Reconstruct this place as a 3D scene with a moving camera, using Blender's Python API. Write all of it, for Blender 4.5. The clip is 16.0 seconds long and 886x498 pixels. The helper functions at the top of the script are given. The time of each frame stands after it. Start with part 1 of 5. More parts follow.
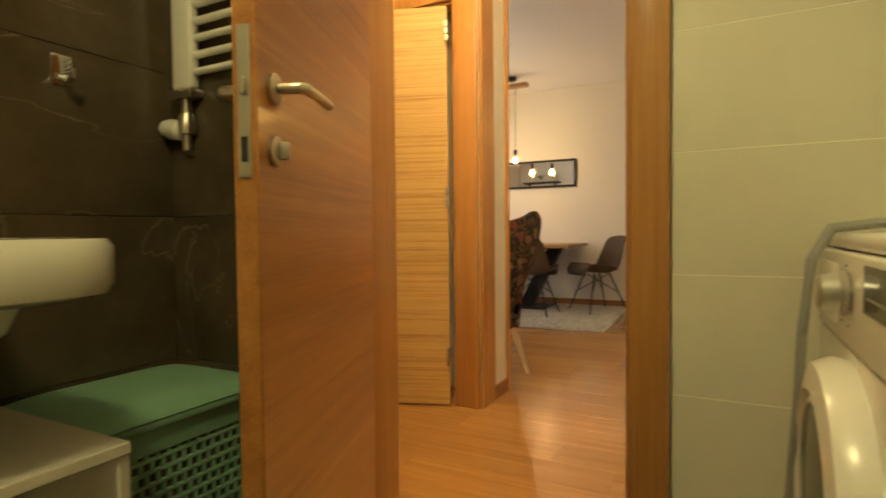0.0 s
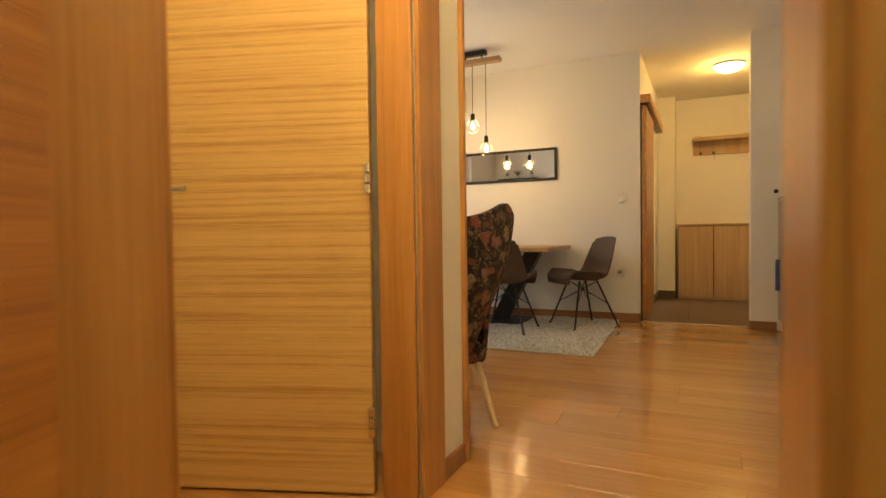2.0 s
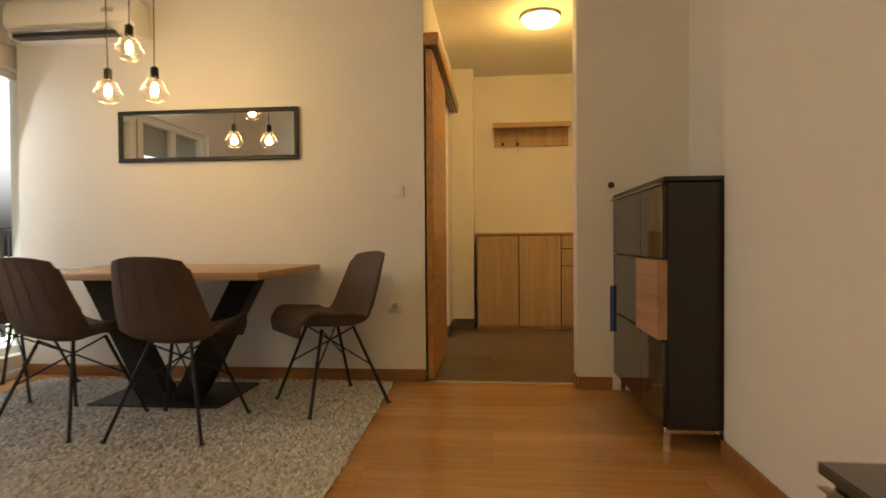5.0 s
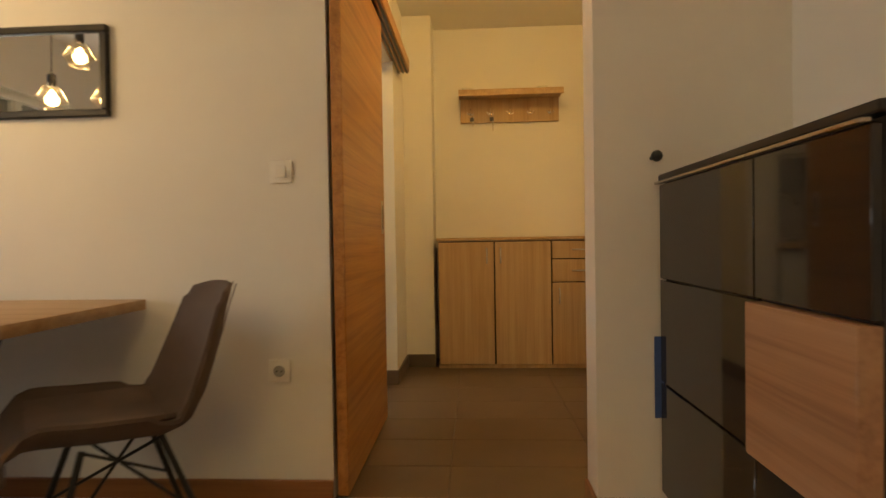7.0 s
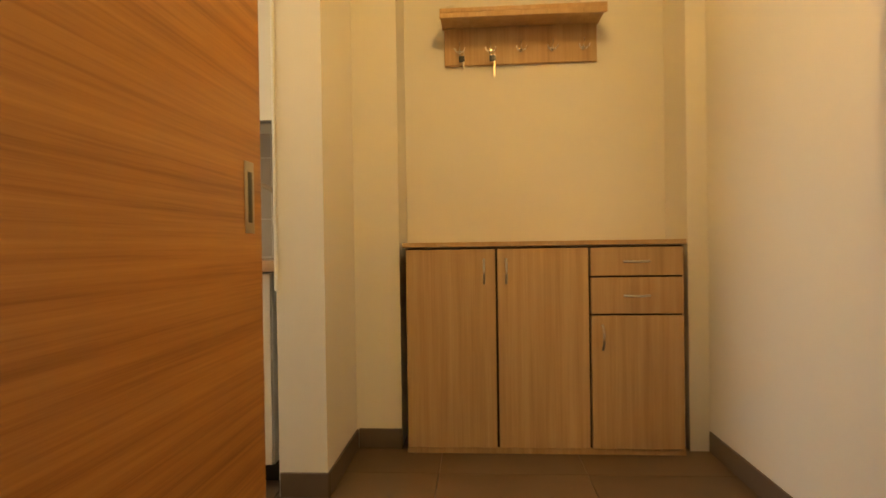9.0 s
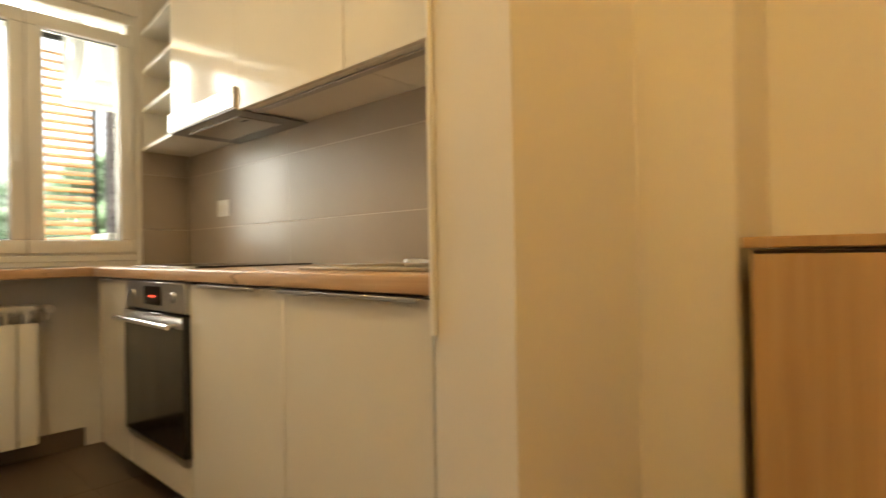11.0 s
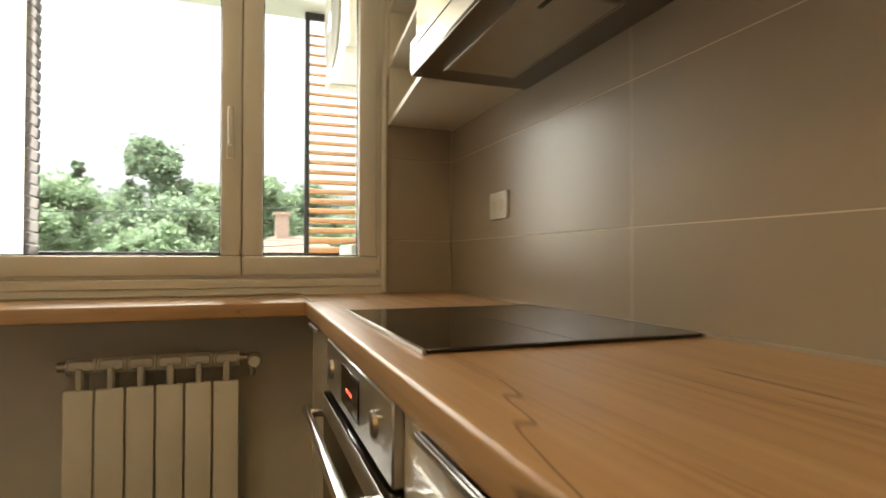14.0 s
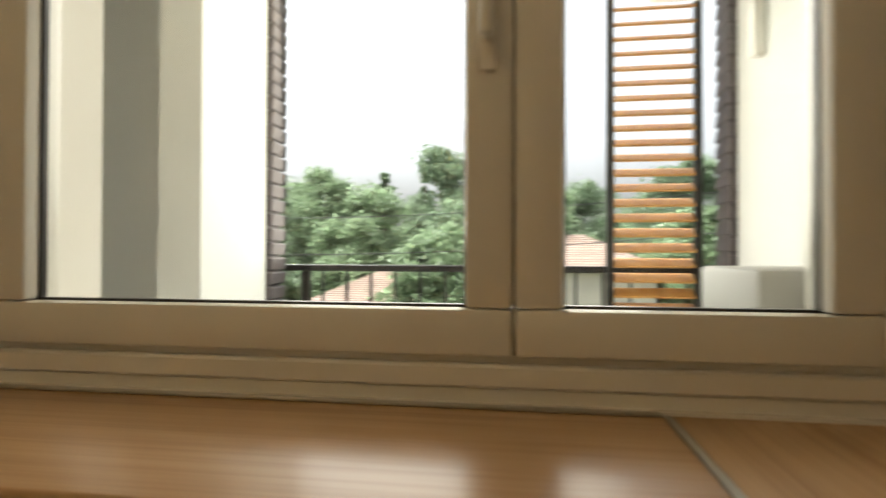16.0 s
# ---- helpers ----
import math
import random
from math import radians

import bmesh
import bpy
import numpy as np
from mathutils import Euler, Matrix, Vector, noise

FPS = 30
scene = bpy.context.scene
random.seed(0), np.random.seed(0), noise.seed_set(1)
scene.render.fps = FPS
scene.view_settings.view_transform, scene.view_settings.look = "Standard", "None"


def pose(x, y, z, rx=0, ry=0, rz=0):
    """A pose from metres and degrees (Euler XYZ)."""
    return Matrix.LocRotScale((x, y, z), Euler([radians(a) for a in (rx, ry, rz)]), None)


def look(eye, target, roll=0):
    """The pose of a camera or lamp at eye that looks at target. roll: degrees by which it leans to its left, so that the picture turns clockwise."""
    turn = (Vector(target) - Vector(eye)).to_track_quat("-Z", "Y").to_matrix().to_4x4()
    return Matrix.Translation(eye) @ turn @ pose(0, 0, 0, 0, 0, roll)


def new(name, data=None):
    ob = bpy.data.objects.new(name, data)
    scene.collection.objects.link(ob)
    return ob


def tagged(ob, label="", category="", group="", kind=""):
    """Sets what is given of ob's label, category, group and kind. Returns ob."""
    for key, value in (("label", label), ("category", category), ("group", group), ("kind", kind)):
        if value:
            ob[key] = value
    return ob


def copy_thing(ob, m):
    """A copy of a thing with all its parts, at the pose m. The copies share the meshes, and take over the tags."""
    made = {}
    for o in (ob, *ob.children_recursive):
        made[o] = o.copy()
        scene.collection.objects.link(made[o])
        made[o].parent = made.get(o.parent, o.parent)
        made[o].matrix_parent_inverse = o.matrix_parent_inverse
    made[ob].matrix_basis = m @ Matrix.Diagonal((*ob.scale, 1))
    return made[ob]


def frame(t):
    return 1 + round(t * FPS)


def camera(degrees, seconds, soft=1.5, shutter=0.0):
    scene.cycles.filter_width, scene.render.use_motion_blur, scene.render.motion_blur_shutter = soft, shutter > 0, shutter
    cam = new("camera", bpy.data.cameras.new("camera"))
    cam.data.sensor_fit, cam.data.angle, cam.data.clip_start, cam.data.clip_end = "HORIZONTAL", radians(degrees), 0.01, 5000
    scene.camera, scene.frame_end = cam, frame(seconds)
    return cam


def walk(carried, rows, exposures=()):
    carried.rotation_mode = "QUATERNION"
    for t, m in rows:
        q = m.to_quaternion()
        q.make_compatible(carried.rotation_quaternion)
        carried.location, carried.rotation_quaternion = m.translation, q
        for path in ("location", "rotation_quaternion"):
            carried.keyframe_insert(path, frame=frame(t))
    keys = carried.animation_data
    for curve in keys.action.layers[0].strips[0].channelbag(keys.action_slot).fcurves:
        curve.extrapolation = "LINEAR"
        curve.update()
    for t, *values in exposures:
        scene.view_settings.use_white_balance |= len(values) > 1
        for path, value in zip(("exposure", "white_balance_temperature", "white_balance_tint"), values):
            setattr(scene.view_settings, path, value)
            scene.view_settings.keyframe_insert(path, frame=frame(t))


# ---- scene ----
cam = camera(78.0, 16.0, shutter=0.5)

# ---- path ----
PATH = [
    (0, (0.129, 0.412, 0.895), (-0.795, 2.184, 0.833), -0.6),
    (0.5, (0.112, 0.437, 0.908), (-0.589, 2.309, 0.85), -0.5),
    (1, (0.055, 0.661, 0.892), (-0.609, 2.547, 0.832), -0.5),
    (1.5, (-0.013, 1.04, 0.894), (-0.744, 2.901, 0.834), -1.1),
    (2, (-0.134, 1.352, 0.884), (-0.991, 3.158, 0.828), -0.8),
    (2.5, (-0.21, 1.709, 0.842), (-1.018, 3.539, 0.802), 0.0),
    (3, (-0.19, 2.088, 0.84), (-0.811, 3.989, 0.795), 0.0),
    (3.5, (-0.191, 2.531, 0.889), (-0.601, 4.488, 0.851), -0.3),
    (4, (-0.229, 2.897, 0.883), (-0.49, 4.88, 0.844), -0.3),
    (4.2, (-0.237, 3.011, 0.887), (-0.451, 4.999, 0.852), -0.3),
    (6.3, (-0.19, 4.559, 0.932), (-0.362, 6.551, 0.898), -0.6),
    (6.5, (-0.18, 4.691, 0.943), (-0.334, 6.685, 0.908), -0.8),
    (7, (-0.152, 5.029, 0.948), (-0.266, 7.026, 0.916), -0.9),
    (7.5, (-0.127, 5.404, 0.949), (-0.198, 7.403, 0.918), -0.8),
    (8, (-0.078, 5.8, 0.98), (-0.159, 7.799, 0.952), -1.0),
    (8.2, (-0.067, 5.953, 0.978), (-0.157, 7.951, 0.952), -1.0),
    (10.3, (-0.111, 7.455, 0.906), (-0.705, 9.364, 0.961), 0.7),
    (10.5, (-0.072, 7.568, 0.906), (-0.872, 9.4, 0.962), 0.5),
    (11, (-0.14, 7.848, 0.945), (-1.487, 9.326, 0.954), -1.0),
    (11.5, (-0.295, 8.03, 0.932), (-1.915, 9.203, 0.947), -0.5),
    (12, (-0.472, 8.141, 0.943), (-2.208, 9.135, 0.953), -0.3),
    (12.5, (-0.671, 8.235, 0.943), (-2.447, 9.155, 0.959), -0.1),
    (13, (-0.801, 8.303, 0.95), (-2.601, 9.173, 0.963), -0.1),
    (13.5, (-1.073, 8.373, 0.999), (-2.893, 9.203, 1.028), -0.0),
    (14, (-1.38, 8.457, 1.031), (-3.262, 9.133, 1.061), 0.1),
    (14.5, (-1.736, 8.547, 1.05), (-3.686, 8.987, 1.089), 0.4),
    (15, (-2.062, 8.548, 1.068), (-4.047, 8.79, 1.111), 0.7),
    (15.5, (-2.362, 8.493, 1.099), (-4.356, 8.646, 1.14), -0.2),
    (16, (-2.593, 8.454, 1.109), (-4.571, 8.165, 1.129), 0.2),
]
walk(cam, [(t, look(eye, target, roll)) for t, eye, target, roll in PATH], [(0.0, 2.1), (2.5, 2.15), (3.5, 1.9), (4.5, 1.8), (7.0, 1.8), (8.2, 2.1), (10.3, 2.2), (11.5, 2.3), (12.5, 2.2), (13.5, 1.9), (14.5, 1.35), (15.5, 1.05), (16.0, 1.05)])

# ---- world and light ----
world = bpy.data.worlds.new("world")
scene.world = world
world.use_nodes = True
_wn, _wl = world.node_tree.nodes, world.node_tree.links
sky = _wn.new("ShaderNodeTexSky")
sky.sky_type, sky.sun_disc = "NISHITA", False
sky.sun_elevation, sky.sun_rotation = radians(70), radians(200)
sky.air_density, sky.dust_density, sky.ozone_density = 1.0, 9.0, 1.0
haze = _wn.new("ShaderNodeHueSaturation")
haze.inputs["Saturation"].default_value, haze.inputs["Value"].default_value = 0.22, 1.6
_wl.new(sky.outputs[0], haze.inputs["Color"])
_wl.new(haze.outputs[0], _wn["Background"].inputs[0])
_wn["Background"].inputs[1].default_value = 0.15


def lamp(name, kind, m, power, color, size=0.1, size_y=None):
    data = bpy.data.lights.new(name, kind)
    data.energy, data.color = power, color
    if kind == "AREA":
        data.shape, data.size, data.size_y = "RECTANGLE", size, size_y or size
    elif kind == "SUN":
        data.angle = radians(size)
    else:
        data.shadow_soft_size = size
    ob = new(name, data)
    ob.matrix_world = m
    return ob


WARM = (1.0, 0.57, 0.17)
DAY = (0.93, 0.97, 1.0)
lamp("sun", "SUN", pose(-20, 0, 30, 20, 0, -20), 3.5, (1.0, 0.97, 0.93), 25)
lamp("kitchen_window_light", "AREA", look((-4.90, 8.10, 1.83), (-1, 8.10, 1.6)), 16.5, (1.0, 0.92, 0.78), 1.6, 1.5)
lamp("balcony_door_light", "AREA", look((-3.70, 6.78, 1.1), (-1, 5.4, 0.3)), 2.4, DAY, 0.6, 1.8)
lamp("living_window_light", "AREA", look((-3.53, 5.0, 1.3), (-1, 5.0, 1.0)), 3.3, (1.0, 0.95, 0.88), 1.0, 0.7)
lamp("hall_lamp_light", "POINT", pose(0.12, 7.87, 2.46), 4.2, (1.0, 0.56, 0.11), 0.09)
lamp("kitchen_lamp_light", "POINT", pose(-1.75, 7.75, 2.46), 2.1, (1.0, 0.70, 0.33), 0.09)
lamp("bath_lamp_light", "POINT", pose(-0.30, 0.35, 2.45), 8.6, (1.0, 0.86, 0.40), 0.12)
lamp("corridor_lamp_light", "POINT", pose(-0.62, 2.06, 2.44), 9.5, (1.0, 0.71, 0.30), 0.10)
BULBS = ((-2.267, 6.285, 1.685), (-2.13, 6.265, 1.900), (-1.994, 6.265, 1.677))
for b in BULBS:
    lamp("bulb_light", "POINT", pose(*b), 0.52, WARM, 0.03)


# ---- materials ----
def _base(name, rough=0.5, metal=0.0):
    m = bpy.data.materials.new(name)
    m.use_nodes = True
    n, l = m.node_tree.nodes, m.node_tree.links
    b = n["Principled BSDF"]
    b.inputs["Roughness"].default_value, b.inputs["Metallic"].default_value = rough, metal
    return m, n, l, b


def _coords(n, l, scale, rnd=True):
    tc, mp = n.new("ShaderNodeTexCoord"), n.new("ShaderNodeMapping")
    mp.inputs["Scale"].default_value = scale
    l.new(tc.outputs["Object"], mp.inputs["Vector"])
    if rnd:
        oi, mul = n.new("ShaderNodeObjectInfo"), n.new("ShaderNodeVectorMath")
        mul.operation = "SCALE"
        mul.inputs[0].default_value = (7.0, 11.0, 5.0)
        l.new(oi.outputs["Random"], mul.inputs["Scale"])
        l.new(mul.outputs[0], mp.inputs["Location"])
    return mp.outputs["Vector"]


def _noise(n, l, vec, scale, detail=4, rough=0.55):
    t = n.new("ShaderNodeTexNoise")
    t.inputs["Scale"].default_value, t.inputs["Detail"].default_value, t.inputs["Roughness"].default_value = scale, detail, rough
    l.new(vec, t.inputs["Vector"])
    return t.outputs["Fac"]


def _ramp(n, l, fac, stops):
    r = n.new("ShaderNodeValToRGB")
    e = r.color_ramp.elements
    while len(e) < len(stops):
        e.new(0.5)
    for i, (p, c) in enumerate(stops):
        e[i].position, e[i].color = p, (*c, 1)
    l.new(fac, r.inputs["Fac"])
    return r.outputs["Color"]


def _bump(n, l, b, fac, strength, dist=0.002):
    bp = n.new("ShaderNodeBump")
    bp.inputs["Strength"].default_value, bp.inputs["Distance"].default_value = strength, dist
    l.new(fac, bp.inputs["Height"])
    l.new(bp.outputs[0], b.inputs["Normal"])


def _mul(c, k):
    return tuple(min(1.0, v * k) for v in c)


def plain(name, color, rough=0.5, metal=0.0, vary=0.08, scale=3.0, bump=0.1, fine=160.0, coat=0.0):
    """A surface with broad stains and a fine grain."""
    m, n, l, b = _base(name, rough, metal)
    v = _coords(n, l, (1, 1, 1))
    big = _noise(n, l, v, scale, 5)
    l.new(_ramp(n, l, big, [(0.3, _mul(color, 1 - vary)), (0.7, _mul(color, 1 + vary))]), b.inputs["Base Color"])
    small = _noise(n, l, v, fine, 3)
    rr = n.new("ShaderNodeMapRange")
    rr.inputs["To Min"].default_value, rr.inputs["To Max"].default_value = max(0.02, rough * 0.85), min(1, rough * 1.15)
    l.new(big, rr.inputs["Value"])
    l.new(rr.outputs[0], b.inputs["Roughness"])
    if bump:
        _bump(n, l, b, small, bump, 0.001)
    b.inputs["Coat Weight"].default_value = coat
    return m


def wood(name, dark, mid, light, axis, rough=0.35, grain=1.0, bump=0.12, coat=0.0, plank=0.0, along=0.9, crack=0.0):
    """Veneer whose fibres run along one axis."""
    m, n, l, b = _base(name, rough)
    k = [26.0 * grain] * 3
    k["xyz".index(axis)] = along * grain
    v = _coords(n, l, k)
    warp = _noise(n, l, v, 1.0, 6, 0.6)
    k2 = [150.0 * grain] * 3
    k2["xyz".index(axis)] = 3.0 * grain
    fine = _noise(n, l, _coords(n, l, k2), 1.0, 3, 0.6)
    mix = n.new("ShaderNodeMath")
    mix.operation = "MULTIPLY_ADD"
    mix.inputs[1].default_value = 0.35
    l.new(fine, mix.inputs[0])
    sc = n.new("ShaderNodeMath")
    sc.operation = "MULTIPLY"
    sc.inputs[1].default_value = 0.65
    l.new(warp, sc.inputs[0])
    l.new(sc.outputs[0], mix.inputs[2])
    col = _ramp(n, l, mix.outputs[0], [(0.34, dark), (0.5, mid), (0.66, light)])
    if crack:
        k3 = [9.0, 9.0, 9.0]
        k3["xyz".index(axis)] = 1.1
        vc = _coords(n, l, k3)
        line = _ramp(n, l, _noise(n, l, vc, 1.0, 2, 0.5), [(0.5 - crack, (0, 0, 0)), (0.5, (1, 1, 1)), (0.5 + crack, (0, 0, 0))])
        where = _ramp(n, l, _noise(n, l, _coords(n, l, (2.3, 2.3, 2.3)), 1.0, 2), [(0.52, (0, 0, 0)), (0.58, (0.8, 0.8, 0.8))])
        gate, dk = n.new("ShaderNodeMixRGB"), n.new("ShaderNodeMixRGB")
        gate.blend_type, gate.inputs[0].default_value = "MULTIPLY", 1
        l.new(line, gate.inputs[1])
        l.new(where, gate.inputs[2])
        l.new(gate.outputs[0], dk.inputs[0])
        l.new(col, dk.inputs[1])
        dk.inputs[2].default_value = (*_mul(dark, 0.3), 1)
        col = dk.outputs[0]
    if plank:
        oi, mr, hs = n.new("ShaderNodeObjectInfo"), n.new("ShaderNodeMapRange"), n.new("ShaderNodeHueSaturation")
        mr.inputs["To Min"].default_value, mr.inputs["To Max"].default_value = 1 - plank, 1 + plank
        l.new(oi.outputs["Random"], mr.inputs["Value"])
        l.new(mr.outputs[0], hs.inputs["Value"])
        l.new(col, hs.inputs["Color"])
        col = hs.outputs["Color"]
    l.new(col, b.inputs["Base Color"])
    _bump(n, l, b, fine, bump, 0.0008)
    b.inputs["Coat Weight"].default_value = coat
    b.inputs["Coat Roughness"].default_value = 0.12
    return m


def glow(name, color, strength):
    m, n, l, b = _base(name, 0.4)
    b.inputs["Base Color"].default_value = (*color, 1)
    b.inputs["Emission Color"].default_value = (*color, 1)
    b.inputs["Emission Strength"].default_value = strength
    return m


def glass(name, tint=(1, 1, 1), rough=0.0):
    m, n, l, b = _base(name, rough)
    out = n["Material Output"]
    t, g, mx, fr = n.new("ShaderNodeBsdfTransparent"), n.new("ShaderNodeBsdfGlossy"), n.new("ShaderNodeMixShader"), n.new("ShaderNodeLayerWeight")
    t.inputs[0].default_value = (*tint, 1)
    g.inputs["Roughness"].default_value = 0.01
    fr.inputs[0].default_value = 0.15
    mr = n.new("ShaderNodeMapRange")
    mr.inputs["To Min"].default_value, mr.inputs["To Max"].default_value = 0.03, 0.35
    l.new(fr.outputs["Facing"], mr.inputs["Value"])
    l.new(mr.outputs[0], mx.inputs[0])
    l.new(t.outputs[0], mx.inputs[1])
    l.new(g.outputs[0], mx.inputs[2])
    l.new(mx.outputs[0], out.inputs["Surface"])
    return m


PLASTER = plain("plaster", (0.80, 0.77, 0.71), 0.75, vary=0.025, scale=1.3, bump=0.25, fine=220)
CEILING = plain("ceiling_paint", (0.82, 0.80, 0.76), 0.85, vary=0.02, scale=1.0, bump=0.15, fine=200)
PARQUET = wood("honey_parquet", (0.40, 0.185, 0.052), (0.49, 0.245, 0.075), (0.57, 0.305, 0.105), "x", 0.18, 0.8, 0.05, 0.3, 0.10)
CASING = wood("honey_casing", (0.38, 0.17, 0.045), (0.47, 0.225, 0.065), (0.55, 0.28, 0.09), "z", 0.3, 1.0, 0.06, 0.2)
LEAF = wood("reddish_veneer", (0.33, 0.13, 0.032), (0.44, 0.185, 0.045), (0.52, 0.235, 0.065), "x", 0.33, 1.0, 0.08, 0.15)
ZEBRANO = wood("striped_veneer", (0.38, 0.21, 0.07), (0.60, 0.395, 0.155), (0.68, 0.475, 0.21), "x", 0.36, 3.0, 0.2, 0.1, along=0.22)
SLIDING = wood("sliding_veneer", (0.29, 0.115, 0.029), (0.45, 0.205, 0.055), (0.55, 0.275, 0.08), "y", 0.34, 1.0, 0.1, 0.1, along=0.5)
BASEWOOD = wood("skirting_wood", (0.24, 0.105, 0.04), (0.30, 0.135, 0.05), (0.36, 0.17, 0.065), "x", 0.4, 1.0, 0.05)
SONOMA = wood("pale_oak", (0.40, 0.255, 0.12), (0.49, 0.325, 0.165), (0.56, 0.39, 0.21), "z", 0.5, 0.9, 0.1)
WORKTOP = wood("oak_worktop", (0.38, 0.215, 0.10), (0.52, 0.325, 0.165), (0.60, 0.405, 0.225), "x", 0.36, 0.55, 0.05, 0.08, crack=0.010)
WORKTOP_Y = wood("oak_worktop_across", (0.38, 0.215, 0.10), (0.50, 0.305, 0.155), (0.58, 0.385, 0.215), "y", 0.30, 0.55, 0.05, 0.15, crack=0.006)
TABLEWOOD = wood("oak_table", (0.34, 0.19, 0.085), (0.47, 0.29, 0.14), (0.55, 0.36, 0.19), "x", 0.4, 0.6, 0.06)
WALNUT = wood("walnut_front", (0.24, 0.12, 0.06), (0.38, 0.21, 0.115), (0.46, 0.28, 0.165), "y", 0.4, 0.5, 0.04)
BEECH = wood("beech_legs", (0.50, 0.33, 0.16), (0.60, 0.42, 0.22), (0.68, 0.50, 0.28), "z", 0.4, 1.0, 0.05)
LOUVRE = wood("louvre_wood", (0.42, 0.19, 0.045), (0.55, 0.27, 0.07), (0.62, 0.34, 0.10), "y", 0.5, 1.0, 0.1)
GREYGLOSS = plain("dark_grey_gloss", (0.020, 0.017, 0.015), 0.06, vary=0.05, bump=0.0, coat=0.1)
GREYGLOSS_SHEEN = plain("grey_lacquer", (0.060, 0.054, 0.047), 0.08, vary=0.04, bump=0.0, coat=0.5)
GREYBODY = plain("dark_grey_body", (0.020, 0.017, 0.015), 0.40, vary=0.06, bump=0.05)
FLOORTILE = plain("brown_floor_tile", (0.138, 0.092, 0.058), 0.34, vary=0.16, scale=4.0, bump=0.25, fine=70)
GROUT = plain("grout", (0.22, 0.18, 0.135), 0.85, vary=0.1, bump=0.3)
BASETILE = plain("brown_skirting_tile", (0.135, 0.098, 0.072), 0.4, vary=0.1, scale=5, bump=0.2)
CREAMTILE = plain("cream_wall_tile", (0.72, 0.69, 0.57), 0.14, vary=0.03, scale=1.5, bump=0.03, fine=30, coat=0.3)
CREAMGROUT = plain("cream_grout", (0.86, 0.84, 0.72), 0.8, vary=0.05, bump=0.2)
SPLASH = plain("beige_wall_tile", (0.385, 0.33, 0.262), 0.30, vary=0.05, scale=2.5, bump=0.06, fine=60)
SPLASHGROUT = plain("beige_grout", (0.68, 0.62, 0.53), 0.8, vary=0.05, bump=0.2)
KFRONT = plain("cream_gloss_front", (0.78, 0.725, 0.61), 0.16, vary=0.015, bump=0.02, fine=20, coat=0.4)
KCARCASS = plain("white_carcass", (0.76, 0.72, 0.63), 0.4, vary=0.03, bump=0.05)
STEEL = plain("brushed_steel", (0.52, 0.50, 0.47), 0.30, 1.0, vary=0.03, scale=4, bump=0.0)
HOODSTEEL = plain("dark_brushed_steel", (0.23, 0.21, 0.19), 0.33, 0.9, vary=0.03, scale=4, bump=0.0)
CHROME = plain("chrome", (0.78, 0.77, 0.75), 0.10, 1.0, vary=0.03, bump=0.0)
SATIN = plain("satin_nickel", (0.55, 0.50, 0.42), 0.3, 1.0, vary=0.06, bump=0.03)
BLACKGLASS = plain("black_glass", (0.012, 0.010, 0.009), 0.10, vary=0.1, bump=0.0)
BLACKMETAL = plain("black_metal", (0.018, 0.017, 0.016), 0.45, 0.3, vary=0.1, bump=0.1)
PVC = plain("white_pvc", (0.80, 0.78, 0.72), 0.3, vary=0.025, scale=2, bump=0.03)
WHITE = plain("white_enamel", (0.82, 0.80, 0.74), 0.25, vary=0.02, scale=3, bump=0.03, coat=0.2)
CERAMIC = plain("white_ceramic", (0.82, 0.80, 0.72), 0.08, vary=0.015, bump=0.0, coat=0.5)
SILVERPL = plain("silver_plastic", (0.50, 0.49, 0.45), 0.3, 0.6, vary=0.04, bump=0.02)
DARKPL = plain("dark_plastic", (0.03, 0.028, 0.026), 0.35, vary=0.1, bump=0.05)
GREYPL = plain("grey_plastic", (0.33, 0.33, 0.31), 0.5, vary=0.06, bump=0.08)
MINT = plain("mint_plastic", (0.27, 0.50, 0.33), 0.4, vary=0.05, bump=0.06)
SUEDE = plain("brown_suede", (0.088, 0.058, 0.043), 0.85, vary=0.22, scale=7, bump=0.35, fine=320)
SUEDE_SEAT = plain("brown_suede_pad", (0.112, 0.074, 0.055), 0.85, vary=0.2, scale=8, bump=0.35, fine=300)
REDVELVET = plain("red_velvet", (0.33, 0.03, 0.03), 0.8, vary=0.15, scale=8, bump=0.3, fine=300)
SHAG = plain("shaggy_pile", (0.66, 0.64, 0.58), 0.95, vary=0.22, scale=22, bump=0.0)
SINKSTONE = plain("beige_composite", (0.42, 0.35, 0.25), 0.5, vary=0.08, scale=60, bump=0.2, fine=500)
TAPBEIGE = plain("beige_tap_enamel", (0.40, 0.31, 0.20), 0.35, vary=0.04, bump=0.02)
MIRROR = plain("mirror_silver", (0.86, 0.87, 0.87), 0.015, 1.0, vary=0.0, bump=0.0)
PANE = glass("window_glass", (0.97, 0.985, 0.98))
BULBGLASS = glass("bulb_glass", (1.0, 0.96, 0.86))
BULBGLOW = glow("bulb_filament", (1.0, 0.66, 0.28), 22)
DOMEGLOW = glow("lamp_diffuser", (1.0, 0.74, 0.40), 3.2)
RENDER_WHITE = plain("exterior_render", (0.74, 0.75, 0.72), 0.85, vary=0.05, scale=2, bump=0.4, fine=120)
DARKSLAT = plain("dark_slat", (0.10, 0.085, 0.09), 0.6, vary=0.1, bump=0.15)
ROOFTILE = plain("weathered_roof_tile", (0.46, 0.36, 0.30), 0.85, vary=0.25, scale=3, bump=0.5, fine=20)
